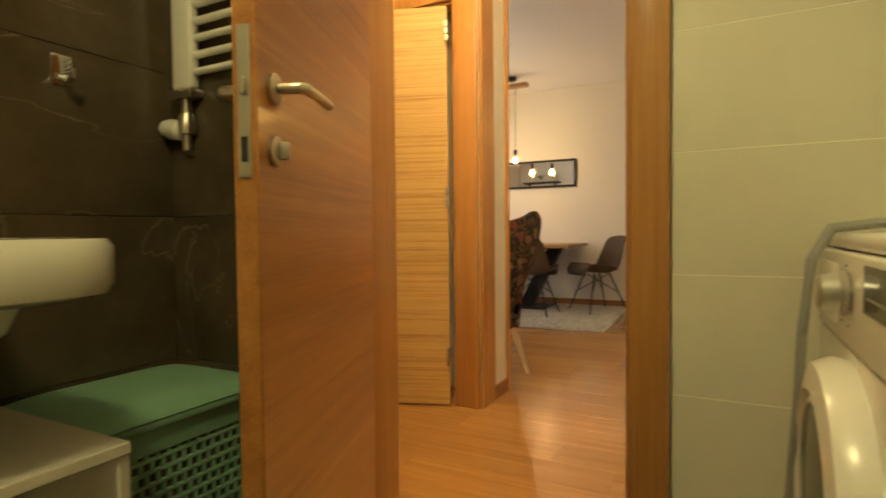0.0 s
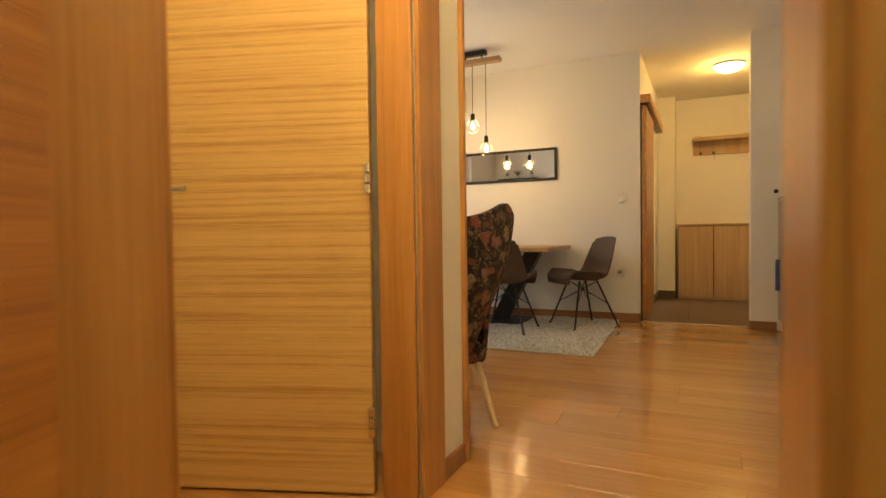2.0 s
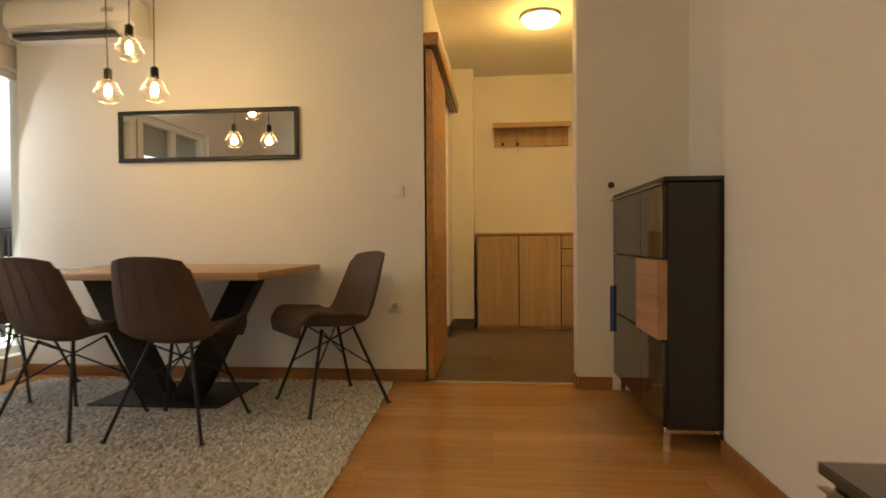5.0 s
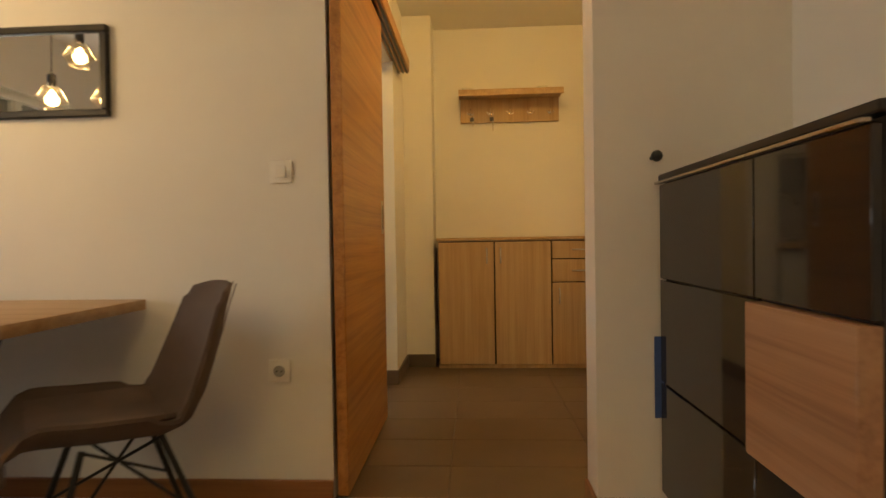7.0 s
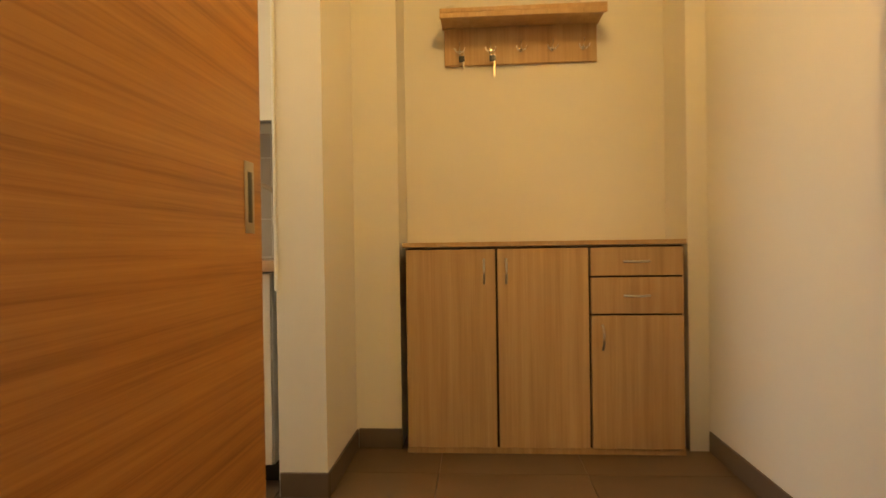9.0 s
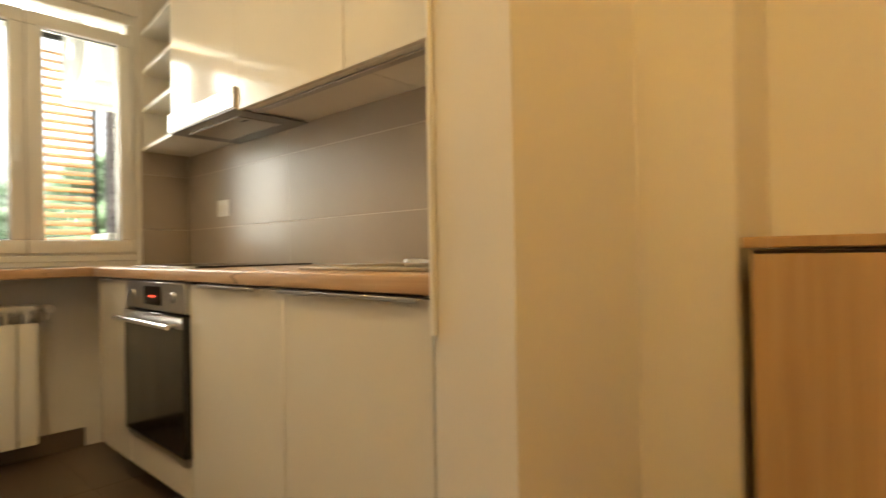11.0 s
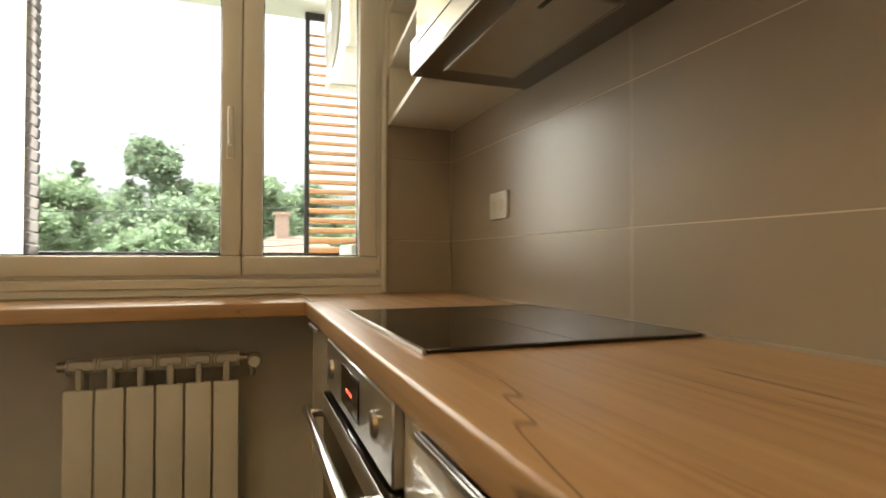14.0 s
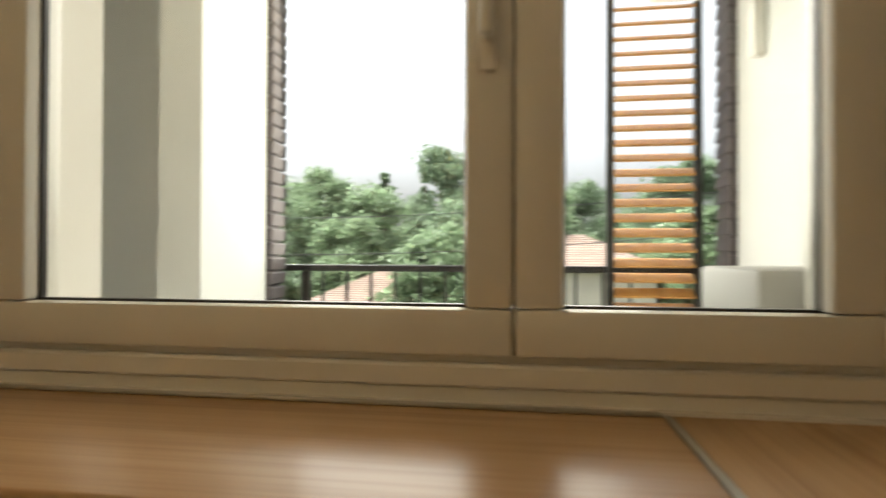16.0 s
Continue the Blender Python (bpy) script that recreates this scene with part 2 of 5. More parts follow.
CHIMNEY = plain("chimney_brick", (0.46, 0.34, 0.27), 0.9, vary=0.2, scale=6, bump=0.5, fine=30)
HOUSEWALL = plain("house_render", (0.55, 0.50, 0.42), 0.9, vary=0.1, scale=1, bump=0.3)
BARK = plain("bark", (0.10, 0.075, 0.05), 0.9, vary=0.3, scale=5, bump=0.6, fine=20)
GRASS = plain("grass_ground", (0.085, 0.10, 0.055), 0.95, vary=0.35, scale=0.4, bump=0.6, fine=8)


def leafy(name, a, b_):
    m, n, l, b = _base(name, 0.6)
    g = n.new("ShaderNodeNewGeometry")
    l.new(_ramp(n, l, g.outputs["Random Per Island"], [(0.0, a), (0.6, b_), (1.0, _mul(b_, 1.3))]), b.inputs["Base Color"])
    tr_, mx, out = n.new("ShaderNodeBsdfTranslucent"), n.new("ShaderNodeMixShader"), n["Material Output"]
    tr_.inputs[0].default_value = (*_mul(b_, 1.6), 1)
    mx.inputs[0].default_value = 0.5
    l.new(b.outputs[0], mx.inputs[1])
    l.new(tr_.outputs[0], mx.inputs[2])
    l.new(mx.outputs[0], out.inputs["Surface"])
    b.inputs["Transmission Weight"].default_value = 0.0
    return m


LEAVES = [leafy("leaves_dark", (0.105, 0.145, 0.090), (0.15, 0.205, 0.125)), leafy("leaves_light", (0.13, 0.175, 0.105), (0.185, 0.25, 0.145)),
          leafy("needles", (0.08, 0.12, 0.080), (0.115, 0.170, 0.10))]


def brown_marble():
    m, n, l, b = _base("brown_marble_tile", 0.16)
    v = _coords(n, l, (1, 1, 1))
    big = _noise(n, l, v, 2.2, 7, 0.6)
    base = _ramp(n, l, big, [(0.3, (0.050, 0.036, 0.022)), (0.5, (0.085, 0.062, 0.038)), (0.72, (0.12, 0.088, 0.055))])
    w = n.new("ShaderNodeTexNoise")
    w.inputs["Scale"].default_value, w.inputs["Detail"].default_value, w.inputs["Distortion"].default_value = 1.3, 6, 1.2
    l.new(_coords(n, l, (1, 0.35, 1.0)), w.inputs["Vector"])
    vein = _ramp(n, l, w.outputs["Fac"], [(0.497, (0, 0, 0)), (0.5, (0.5, 0.5, 0.5)), (0.503, (0, 0, 0))])
    mx = n.new("ShaderNodeMixRGB")
    mx.inputs[2].default_value = (0.24, 0.18, 0.12, 1)
    l.new(vein, mx.inputs[0])
    l.new(base, mx.inputs[1])
    l.new(mx.outputs[0], b.inputs["Base Color"])
    _bump(n, l, b, big, 0.06, 0.002)
    return m


def floral():
    """Dark cloth with a print of cream, rose and leaf-coloured blooms."""
    m, n, l, b = _base("floral_print", 0.8)
    v = _coords(n, l, (1, 1, 1))
    nz = n.new("ShaderNodeTexNoise")
    nz.inputs["Scale"].default_value, nz.inputs["Detail"].default_value = 26, 4
    l.new(v, nz.inputs["Vector"])
    add = n.new("ShaderNodeMixRGB")
    add.blend_type, add.inputs[0].default_value = "ADD", 0.10
    l.new(v, add.inputs[1])
    l.new(nz.outputs["Color"], add.inputs[2])
    col = None
    for scale, lo, hi, stops in ((42, 0.42, 0.54, [(0.0, (0.08, 0.068, 0.036)), (0.4, (0.15, 0.10, 0.058)), (0.7, (0.10, 0.048, 0.03)), (0.9, (0.19, 0.135, 0.085))]),
                                 (15.0, 0.40, 0.50, [(0.0, (0.26, 0.185, 0.11)), (0.3, (0.27, 0.065, 0.05)), (0.45, (0.16, 0.10, 0.06)), (0.7, (0.32, 0.235, 0.15)), (0.88, (0.22, 0.075, 0.055))])):
        vo = n.new("ShaderNodeTexVoronoi")
        vo.inputs["Scale"].default_value = scale
        l.new(add.outputs[0], vo.inputs["Vector"])
        sep = n.new("ShaderNodeSeparateColor")
        l.new(vo.outputs["Color"], sep.inputs[0])
        tint = _ramp(n, l, sep.outputs[0], stops)
        petal = _ramp(n, l, vo.outputs["Distance"], [(0.0, (0.45, 0.45, 0.45)), (0.2, (1.15, 1.15, 1.15)), (0.28, (0.6, 0.6, 0.6)), (0.4, (1, 1, 1))])
        tm = n.new("ShaderNodeMixRGB")
        tm.blend_type, tm.inputs[0].default_value = "MULTIPLY", 1
        l.new(tint, tm.inputs[1])
        l.new(petal, tm.inputs[2])
        inside = _ramp(n, l, vo.outputs["Distance"], [(lo, (1, 1, 1)), (hi, (0, 0, 0))])
        some = _ramp(n, l, sep.outputs[1], [(0.32, (0, 0, 0)), (0.38, (1, 1, 1))])
        gate = n.new("ShaderNodeMixRGB")
        gate.blend_type, gate.inputs[0].default_value = "MULTIPLY", 1
        l.new(inside, gate.inputs[1])
        l.new(some, gate.inputs[2])
        mx = n.new("ShaderNodeMixRGB")
        l.new(gate.outputs[0], mx.inputs[0])
        mx.inputs[1].default_value = (0.018, 0.013, 0.012, 1)
        if col is not None:
            l.new(col, mx.inputs[1])
        l.new(tm.outputs[0], mx.inputs[2])
        col = mx.outputs[0]
    l.new(col, b.inputs["Base Color"])
    _bump(n, l, b, _noise(n, l, v, 400, 2), 0.3, 0.001)
    return m


MARBLE = brown_marble()
FLORAL = floral()


# ---- mesh helpers ----
def bx(bm, x0, x1, y0, y1, z0, z1, bevel=0.0, seg=1):
    """Adds a box, its edges rounded by bevel."""
    r = bmesh.ops.create_cube(bm, size=1.0)
    vs = r["verts"]
    for v in vs:
        v.co = Vector((x0 + (v.co.x + 0.5) * (x1 - x0), y0 + (v.co.y + 0.5) * (y1 - y0), z0 + (v.co.z + 0.5) * (z1 - z0)))
    if bevel:
        es = list({e for v in vs for e in v.link_edges})
        bmesh.ops.bevel(bm, geom=es, offset=min(bevel, 0.45 * min(x1 - x0, y1 - y0, z1 - z0)), segments=seg, affect="EDGES", profile=0.5)
    return bm


def box(x0, x1, y0, y1, z0, z1, bevel=0.0, seg=1):
    return bx(bmesh.new(), x0, x1, y0, y1, z0, z1, bevel, seg)


def rod(bm, a, b, r, r2=None, n=10):
    """Adds a tapered bar from a to b."""
    a, b = Vector(a), Vector(b)
    d = b - a
    m = Matrix.Translation((a + b) / 2) @ d.to_track_quat("Z", "Y").to_matrix().to_4x4()
    bmesh.ops.create_cone(bm, cap_ends=True, segments=n, radius1=r, radius2=r if r2 is None else r2, depth=d.length, matrix=m)
    return bm


def tube(bm, pts, r, n=8):
    """Adds a round pipe through the points."""
    pts = [Vector(p) for p in pts]
    rings = []
    for i, p in enumerate(pts):
        t = (pts[min(i + 1, len(pts) - 1)] - pts[max(i - 1, 0)]).normalized()
        q = t.to_track_quat("Z", "Y")
        rings.append([bm.verts.new(p + q @ Vector((r * math.cos(2 * math.pi * k / n), r * math.sin(2 * math.pi * k / n), 0))) for k in range(n)])
    for a, b in zip(rings, rings[1:]):
        for k in range(n):
            bm.faces.new((a[k], a[(k + 1) % n], b[(k + 1) % n], b[k]))
    bm.faces.new(rings[0][::-1])
    bm.faces.new(rings[-1])
    return bm


def lathe(bm, profile, m=None, n=24):
    """Adds a turned body: profile of (radius, height), about z, moved by m."""
    m = m or Matrix()
    rings = [[bm.verts.new(m @ Vector((r * math.cos(2 * math.pi * k / n), r * math.sin(2 * math.pi * k / n), h))) for k in range(n)] for r, h in profile]
    for a, b in zip(rings, rings[1:]):
        for k in range(n):
            bm.faces.new((a[k], a[(k + 1) % n], b[(k + 1) % n], b[k]))
    bm.faces.new(rings[0][::-1])
    bm.faces.new(rings[-1])
    return bm


def sheet(bm, f, nu, nv, thick):
    """Adds a curved slab: f(u, v) gives its middle, u and v from 0 to 1."""
    mid = [[Vector(f(i / nu, j / nv)) for j in range(nv + 1)] for i in range(nu + 1)]
    sides = []
    for s in (1, -1):
        g = []
        for i in range(nu + 1):
            row = []
            for j in range(nv + 1):
                du = mid[min(i + 1, nu)][j] - mid[max(i - 1, 0)][j]
                dv = mid[i][min(j + 1, nv)] - mid[i][max(j - 1, 0)]
                e = min(1.0, 0.35 + 4.0 * min(i / nu, 1 - i / nu, j / nv, 1 - j / nv))
                row.append(bm.verts.new(mid[i][j] + du.cross(dv).normalized() * (s * thick / 2 * e)))
            g.append(row)
        sides.append(g)
        for i in range(nu):
            for j in range(nv):
                q = (g[i][j], g[i + 1][j], g[i + 1][j + 1], g[i][j + 1])
                bm.faces.new(q if s > 0 else q[::-1])
    a, b = sides
    rim = [(i, 0) for i in range(nu)] + [(nu, j) for j in range(nv)] + [(i, nv) for i in range(nu, 0, -1)] + [(0, j) for j in range(nv, 0, -1)]
    for (i, j), (p, q) in zip(rim, rim[1:] + rim[:1]):
        bm.faces.new((a[i][j], b[i][j], b[p][q], a[p][q]))
    return bm


def mesh_of(name, bm, material, smooth=False):
    me = bpy.data.meshes.new(name)
    bmesh.ops.recalc_face_normals(bm, faces=bm.faces)
    bm.to_mesh(me)
    bm.free()
    if material:
        me.materials.append(material)
    if smooth:
        me.shade_smooth()
        me.set_sharp_from_angle(angle=radians(40))
    return me


def put_part(ob, parent):
    ob.parent = parent
    if parent.parent:
        ob.matrix_parent_inverse = (parent.parent.matrix_basis @ parent.parent.matrix_basis.inverted())
    else:
        ob.matrix_parent_inverse = parent.matrix_basis.inverted()
    return ob


def part(name, bm, material, parent, label="", smooth=True):
    ob = put_part(new(name, mesh_of(name, bm, material, smooth)), parent)
    return tagged(ob, label)


def thing(name, at, label, category, group="", kind=""):
    ob = new(name)
    ob.empty_display_size = 0.1
    ob.matrix_basis = Matrix.Translation(at)
    return tagged(ob, label, category, group, kind)


def single(name, bm, material, label="", category="", group="", kind="", smooth=True):
    return tagged(new(name, mesh_of(name, bm, material, smooth)), label, category, group, kind)


def setting(name, bm, material, label="", smooth=False):
    return single(name, bm, material, label, "", "", "structure", smooth)


# ---- structure ----
H = 2.62
Z0 = -0.06


def wall(name, *boxes, mat=None):
    made = [setting(name, box(*b), mat or PLASTER) for b in boxes]
    return made[0]


floor = setting("floor", box(-3.6, 1.1, 1.70, 7.0, -0.20, -0.015), GROUT)
hall_floor = setting("floor_hall", box(-3.6, 1.1, 7.002, 9.5, -0.20, -0.012), GROUT)
setting("floor_bath", box(-1.85, 1.1, -1.2, 1.698, -0.20, 0.0), FLOORTILE)
setting("ceiling", box(-3.75, 1.2, -1.2, 9.6, H, H + 0.15), CEILING)
bath_left = wall("wall_bath_left", (-1.82, -1.633, -1.1, 1.71, Z0, H), mat=GROUT)
wall("wall_bath_right", (0.97, 1.1, -1.1, 1.72, Z0, H), mat=CREAMTILE)
wall("wall_bath_back", (-1.83, 1.1, -1.2, -1.1, Z0, H), mat=CREAMTILE)
bath_front = wall("wall_bath_door", (-2.45, -0.827, 1.712, 1.85, Z0, H), (-0.040, 1.1, 1.712, 1.85, Z0, H), (-0.827, -0.040, 1.712, 1.85, 2.09, H))
wall("wall_corridor_left", (-2.45, -2.3, 1.85, 2.935, Z0, H))
wall("wall_corridor_right", (0.042, 0.2, 1.85, 2.81, Z0, H), (0.2, 1.1, 2.66, 2.81, Z0, H))
wall("wall_closet_front", (-3.6, -1.982, 2.935, 3.01, Z0, H), (-1.083, -0.975, 2.935, 3.22, Z0, H), (-1.982, -1.083, 2.935, 3.01, 2.09, H))
wall("wall_living_back", (-3.75, -0.975, 3.22, 3.298, Z0, H))
wall("wall_dining", (-3.46, -0.68, 7.0, 7.15, Z0, H), (-3.75, -3.46, 7.0, 7.15, 2.24, H))
wall("wall_beside_opening", (0.25, 1.05, 6.88, 7.04, Z0, H))
wall("wall_living_right", (0.89, 1.05, 2.81, 6.88, Z0, H))
wall("wall_pillar", (0.69, 0.89, 4.87, 5.88, Z0, H))
wall("wall_facade_living", (-3.75, -3.5, 3.298, 4.42, Z0, H), (-3.75, -3.5, 5.58, 6.42, Z0, H), (-3.75, -3.5, 4.42, 5.58, Z0, 0.92), (-3.75, -3.5, 4.42, 5.58, 2.1, H), (-3.75, -3.5, 6.42, 7.0, 2.24, H), (-3.75, -3.46, 6.42, 7.15, Z0, 0.14))
wall("wall_facade_kitchen", (-3.6, -3.34, 7.15, 7.60, Z0, H), (-3.6, -3.34, 8.93, 9.35, Z0, H), (-3.6, -3.34, 7.60, 8.93, Z0, 0.905), (-3.6, -3.34, 7.60, 8.93, 2.245, H))
kitchen_back = wall("wall_kitchen_back", (-3.34, -0.68, 9.20, 9.35, Z0, H))
wall("wall_kitchen_pier", (-0.855, -0.668, 8.605, 9.20, Z0, H), (-0.855, -0.68, 7.15, 7.87, Z0, H), (-0.855, -0.68, 7.87, 8.605, 2.12, H))
wall("wall_hall_end", (-0.68, -0.455, 9.11, 9.5, Z0, H), (-0.455, 0.86, 9.40, 9.5, Z0, H), (0.86, 1.05, 9.11, 9.5, Z0, H))
wall("wall_hall_right", (0.95, 1.05, 7.04, 9.11, Z0, H))


def skirting(name, material, h, *runs):
    for x0, x1, y0, y1 in runs:
        setting(name, box(x0, x1, y0, y1, 0.0, h, 0.003), material)


skirting("baseboard", BASEWOOD, 0.075, (-3.46, -0.68, 6.986, 6.9995), (0.25, 0.45, 6.866, 6.8795), (0.676, 0.6895, 4.87, 5.88), (0.676, 0.8895, 4.856, 4.8695),
         (0.876, 0.8895, 2.83, 4.85), (0.042, 0.876, 2.8105, 2.823), (-3.486, -0.975, 3.2985, 3.312), (-0.9745, -0.961, 3.087, 3.276), (0.028, 0.0415, 1.89, 2.81), (-3.4995, -3.486, 3.32, 6.4),
         (0.2365, 0.2495, 6.88, 7.03))
skirting("baseboard_tile", BASETILE, 0.095, (-0.85, -0.66, 8.595, 8.6045), (-0.6675, -0.658, 8.605, 9.10), (-0.658, -0.45, 9.10, 9.1095), (-3.3395, -3.33, 7.16, 8.66), (0.94, 0.9495, 7.05, 9.1))
setting("threshold_strip", box(-0.668, 0.25, 6.985, 7.012, -0.004, 0.005, 0.002), SILVERPL)
setting("trim_opening", box(-0.9745, -0.957, 2.925, 3.085, 0.0, 2.195, 0.003), CASING)
setting("trim_opening", box(-0.9745, -0.955, 3.278, 3.302, 0.0, 2.3, 0.003), CASING)


def door_frame(name, x0, x1, y0, y1, w, top=2.05):
    """Lining and casings of an opening between x0 and x1 in a wall from y0 to y1."""
    fr = thing(name, ((x0 + x1) / 2, (y0 + y1) / 2, 0), "", "", kind="structure")
    for xa, xb in ((x0 - 0.035, x0), (x1, x1 + 0.035)):
        part("jamb", box(xa, xb, y0, y1, 0, top, 0.003), CASING, fr)
    part("head", box(x0 - 0.035, x1 + 0.035, y0, y1, top, top + 0.035, 0.003), CASING, fr)
    for ya, yb in ((y0 - 0.022, y0 - 0.002), (y1 + 0.002, y1 + 0.022)):
        for xa, xb in ((x0 - w, x0 - 0.012), (x1 + 0.012, x1 + w)):
            part("casing", box(xa, xb, ya, yb, 0, top + w, 0.006, 2), CASING, fr)
        part("casing", box(x0 - 0.012, x1 + 0.012, ya, yb, top + 0.012, top + w, 0.006, 2), CASING, fr)
    return fr


door_frame("door_frame_1", -0.790, -0.077, 1.70, 1.862, 0.094)
door_frame("door_frame_2", -1.945, -1.12, 2.925, 3.015, 0.145)


def shifted(ob, dx, dy, dz=0.0):
    """Move a finished thing with its parts."""
    ob.matrix_basis = Matrix.Translation((dx, dy, dz)) @ ob.matrix_basis
    return ob


def local_part(name, bm, material, parent, label="", smooth=True):
    ob = new(name, mesh_of(name, bm, material, smooth))
    ob.parent = parent
    return tagged(ob, label)


def lever_set(parent, x, y, s, back, hz=1.13):
    """Lever handle and lock rose on a leaf, on its side s (+1 or -1 in y)."""
    h = lathe(bmesh.new(), [(0.026, 0), (0.026, 0.007), (0.022, 0.010)], Matrix.Translation((x, y, hz)) @ Matrix.Rotation(-s * math.pi / 2, 4, "X"))
    rose = local_part("handle_rose", h, SATIN, parent)
    bm = bmesh.new()
    tube(bm, [(x, y, hz), (x, y + s * 0.050, hz), (x + back * 0.006, y + s * 0.056, hz), (x + back * 0.06, y + s * 0.057, hz - 0.001), (x + back * 0.122, y + s * 0.056, hz - 0.003)], 0.0095, 10)
    local_part("lever", bm, SATIN, rose)
    k = lathe(bmesh.new(), [(0.026, 0), (0.026, 0.007), (0.022, 0.010)], Matrix.Translation((x, y, hz - 0.105)) @ Matrix.Rotation(-s * math.pi / 2, 4, "X"))
    lock = local_part("lock_rose", k, SATIN, parent)
    local_part("turn_knob", box(x - 0.006, x + 0.006, min(y, y + s * 0.028), max(y, y + s * 0.028), hz - 0.12, hz - 0.09, 0.004, 2), SATIN, lock)


def door_leaf(name, at, turn, width, material, label, hinges, hz=1.13):
    d = new(name)
    d.matrix_basis = pose(*at, 0, 0, turn)
    tagged(d, label, "door", kind="structure")
    local_part("leaf", box(0.003, width, -0.042, 0, 0.008, 2.03, 0.003), material, d)
    lever_set(d, width - 0.06, 0.0, 1, -1, hz)
    lever_set(d, width - 0.06, -0.042, -1, -1, hz)
    plate = local_part("lock_plate", box(width, width + 0.0025, -0.032, -0.010, 0.985, 1.228, 0.002), STEEL, d)
    local_part("latch", box(width + 0.002, width + 0.010, -0.027, -0.015, 1.115, 1.145, 0.003), STEEL, plate)
    local_part("bolt_slot", box(width + 0.002, width + 0.004, -0.026, -0.016, 1.01, 1.05), DARKPL, plate)
    for z in hinges:
        bm = bmesh.new()
        for zz in (-0.034, 0.0, 0.034):
            lathe(bm, [(0.010, -0.015), (0.0125, -0.013), (0.0125, 0.013), (0.010, 0.015)], Matrix.Translation((0.006, 0.014, z + zz)), 14)
        local_part("hinge", bm, CHROME, d)
    return d


door_leaf("door_1", (-0.778, 1.715, 0), -69.9, 0.705, LEAF, "open reddish veneer bathroom door with satin lever handle", (), 1.14)
door_leaf("door_2", (-1.128, 2.892, 0), 199, 0.80, ZEBRANO, "ajar light striped veneer door with chrome hinges", (0.26, 1.07, 1.90), 1.05)

# sliding door on the hall side of the kitchen opening
sd = thing("door_3", (-0.645, 7.43, 0), "honey veneer sliding door hung on a wooden rail", "door", kind="structure")
part("leaf", box(-0.667, -0.625, 7.003, 7.908, 0.012, 2.10, 0.003), SLIDING, sd)
pull = part("pull_plate", box(-0.6255, -0.6215, 7.808, 7.856, 0.985, 1.155, 0.02, 3), SATIN, sd)
part("pull_recess", box(-0.6218, -0.6208, 7.820, 7.844, 1.01, 1.13, 0.011, 3), DARKPL, pull)
rail = part("rail_cover", box(-0.68, -0.585, 7.0, 8.85, 2.125, 2.205, 0.004), SLIDING, sd)
for k in range(3):
    part("track", box(-0.665 + 0.028 * k, -0.652 + 0.028 * k, 7.02, 8.852, 2.117, 2.127), DARKPL, rail)

# kitchen window
win = thing("window_1", (-3.37, 8.26, 0.955), "white plastic two-sash kitchen window with clear panes", "window", kind="structure")


def rim(bm, x0, x1, y0, y1, z0, z1, w, bevel=0.006):
    bx(bm, x0, x1, y0, y1, z0, z0 + w, bevel, 2)
    bx(bm, x0, x1, y0, y1, z1 - w, z1, bevel, 2)
    bx(bm, x0, x1, y0, y0 + w, z0 + w, z1 - w, bevel, 2)
    bx(bm, x0, x1, y1 - w, y1, z0 + w, z1 - w, bevel, 2)
    return bm


part("window_frame", rim(bmesh.new(), -3.43, -3.362, 7.59, 8.935, 0.955, 2.245, 0.05), PVC, win)
part("window_sill", bx(box(-3.44, -3.345, 7.59, 8.935, 0.925, 0.957, 0.004), -3.43, -3.352, 7.60, 8.93, 0.90, 0.926, 0.003), PVC, win)
for y0, y1 in ((7.615, 8.440), (8.443, 8.905)):
    sash = part("sash", rim(bmesh.new(), -3.415, -3.345, y0, y1, 0.968, 2.135, 0.066, 0.008), PVC, win)
    part("gasket", rim(bmesh.new(), -3.385, -3.372, y0 + 0.06, y1 - 0.06, 1.028, 2.075, 0.010, 0.001), DARKPL, sash)
    g = part("pane", box(-3.384, -3.378, y0 + 0.064, y1 - 0.064, 1.032, 2.071), PANE, sash)
    g.visible_shadow = False
part("sash_seal", box(-3.412, -3.356, 8.4395, 8.4435, 0.97, 2.13), GREYPL, win)
bm = box(-3.346, -3.338, 8.392, 8.418, 1.36, 1.45, 0.003)
hd = part("window_handle", bm, PVC, win)
part("lever", box(-3.318, -3.302, 8.396, 8.414, 1.40, 1.53, 0.006, 2), PVC, hd)
part("spindle", rod(bmesh.new(), (-3.345, 8.405, 1.41), (-3.305, 8.405, 1.41), 0.008), PVC, hd)
for z in (1.01, 2.09):
    part("hinge_cover", box(-3.362, -3.345, 8.904, 8.922, z - 0.03, z + 0.03, 0.004), PVC, win)

# balcony door of the living room
bal = thing("window_2", (-3.6, 6.7, 0.14), "white plastic balcony door with its sash swung open", "balcony door", kind="structure")
part("window_frame", rim(bmesh.new(), -3.62, -3.55, 6.42, 7.148, 0.14, 2.08, 0.05), PVC, bal)
part("shutter_box", box(-3.64, -3.51, 6.422, 7.148, 2.082, 2.236, 0.006), PVC, bal)
part("step", box(-3.499, -3.42, 6.40, 6.985, 0.0, 0.05, 0.004), PVC, bal)
sash = part("sash", rim(bmesh.new(), -3.48, -3.415, 5.80, 6.38, 0.16, 2.02, 0.075, 0.008), PVC, bal)
g = part("pane", box(-3.455, -3.447, 5.87, 6.31, 0.23, 1.95), PANE, sash)
part("seal", box(-3.482, -3.413, 5.786, 5.799, 0.18, 2.0), GREYPL, sash)

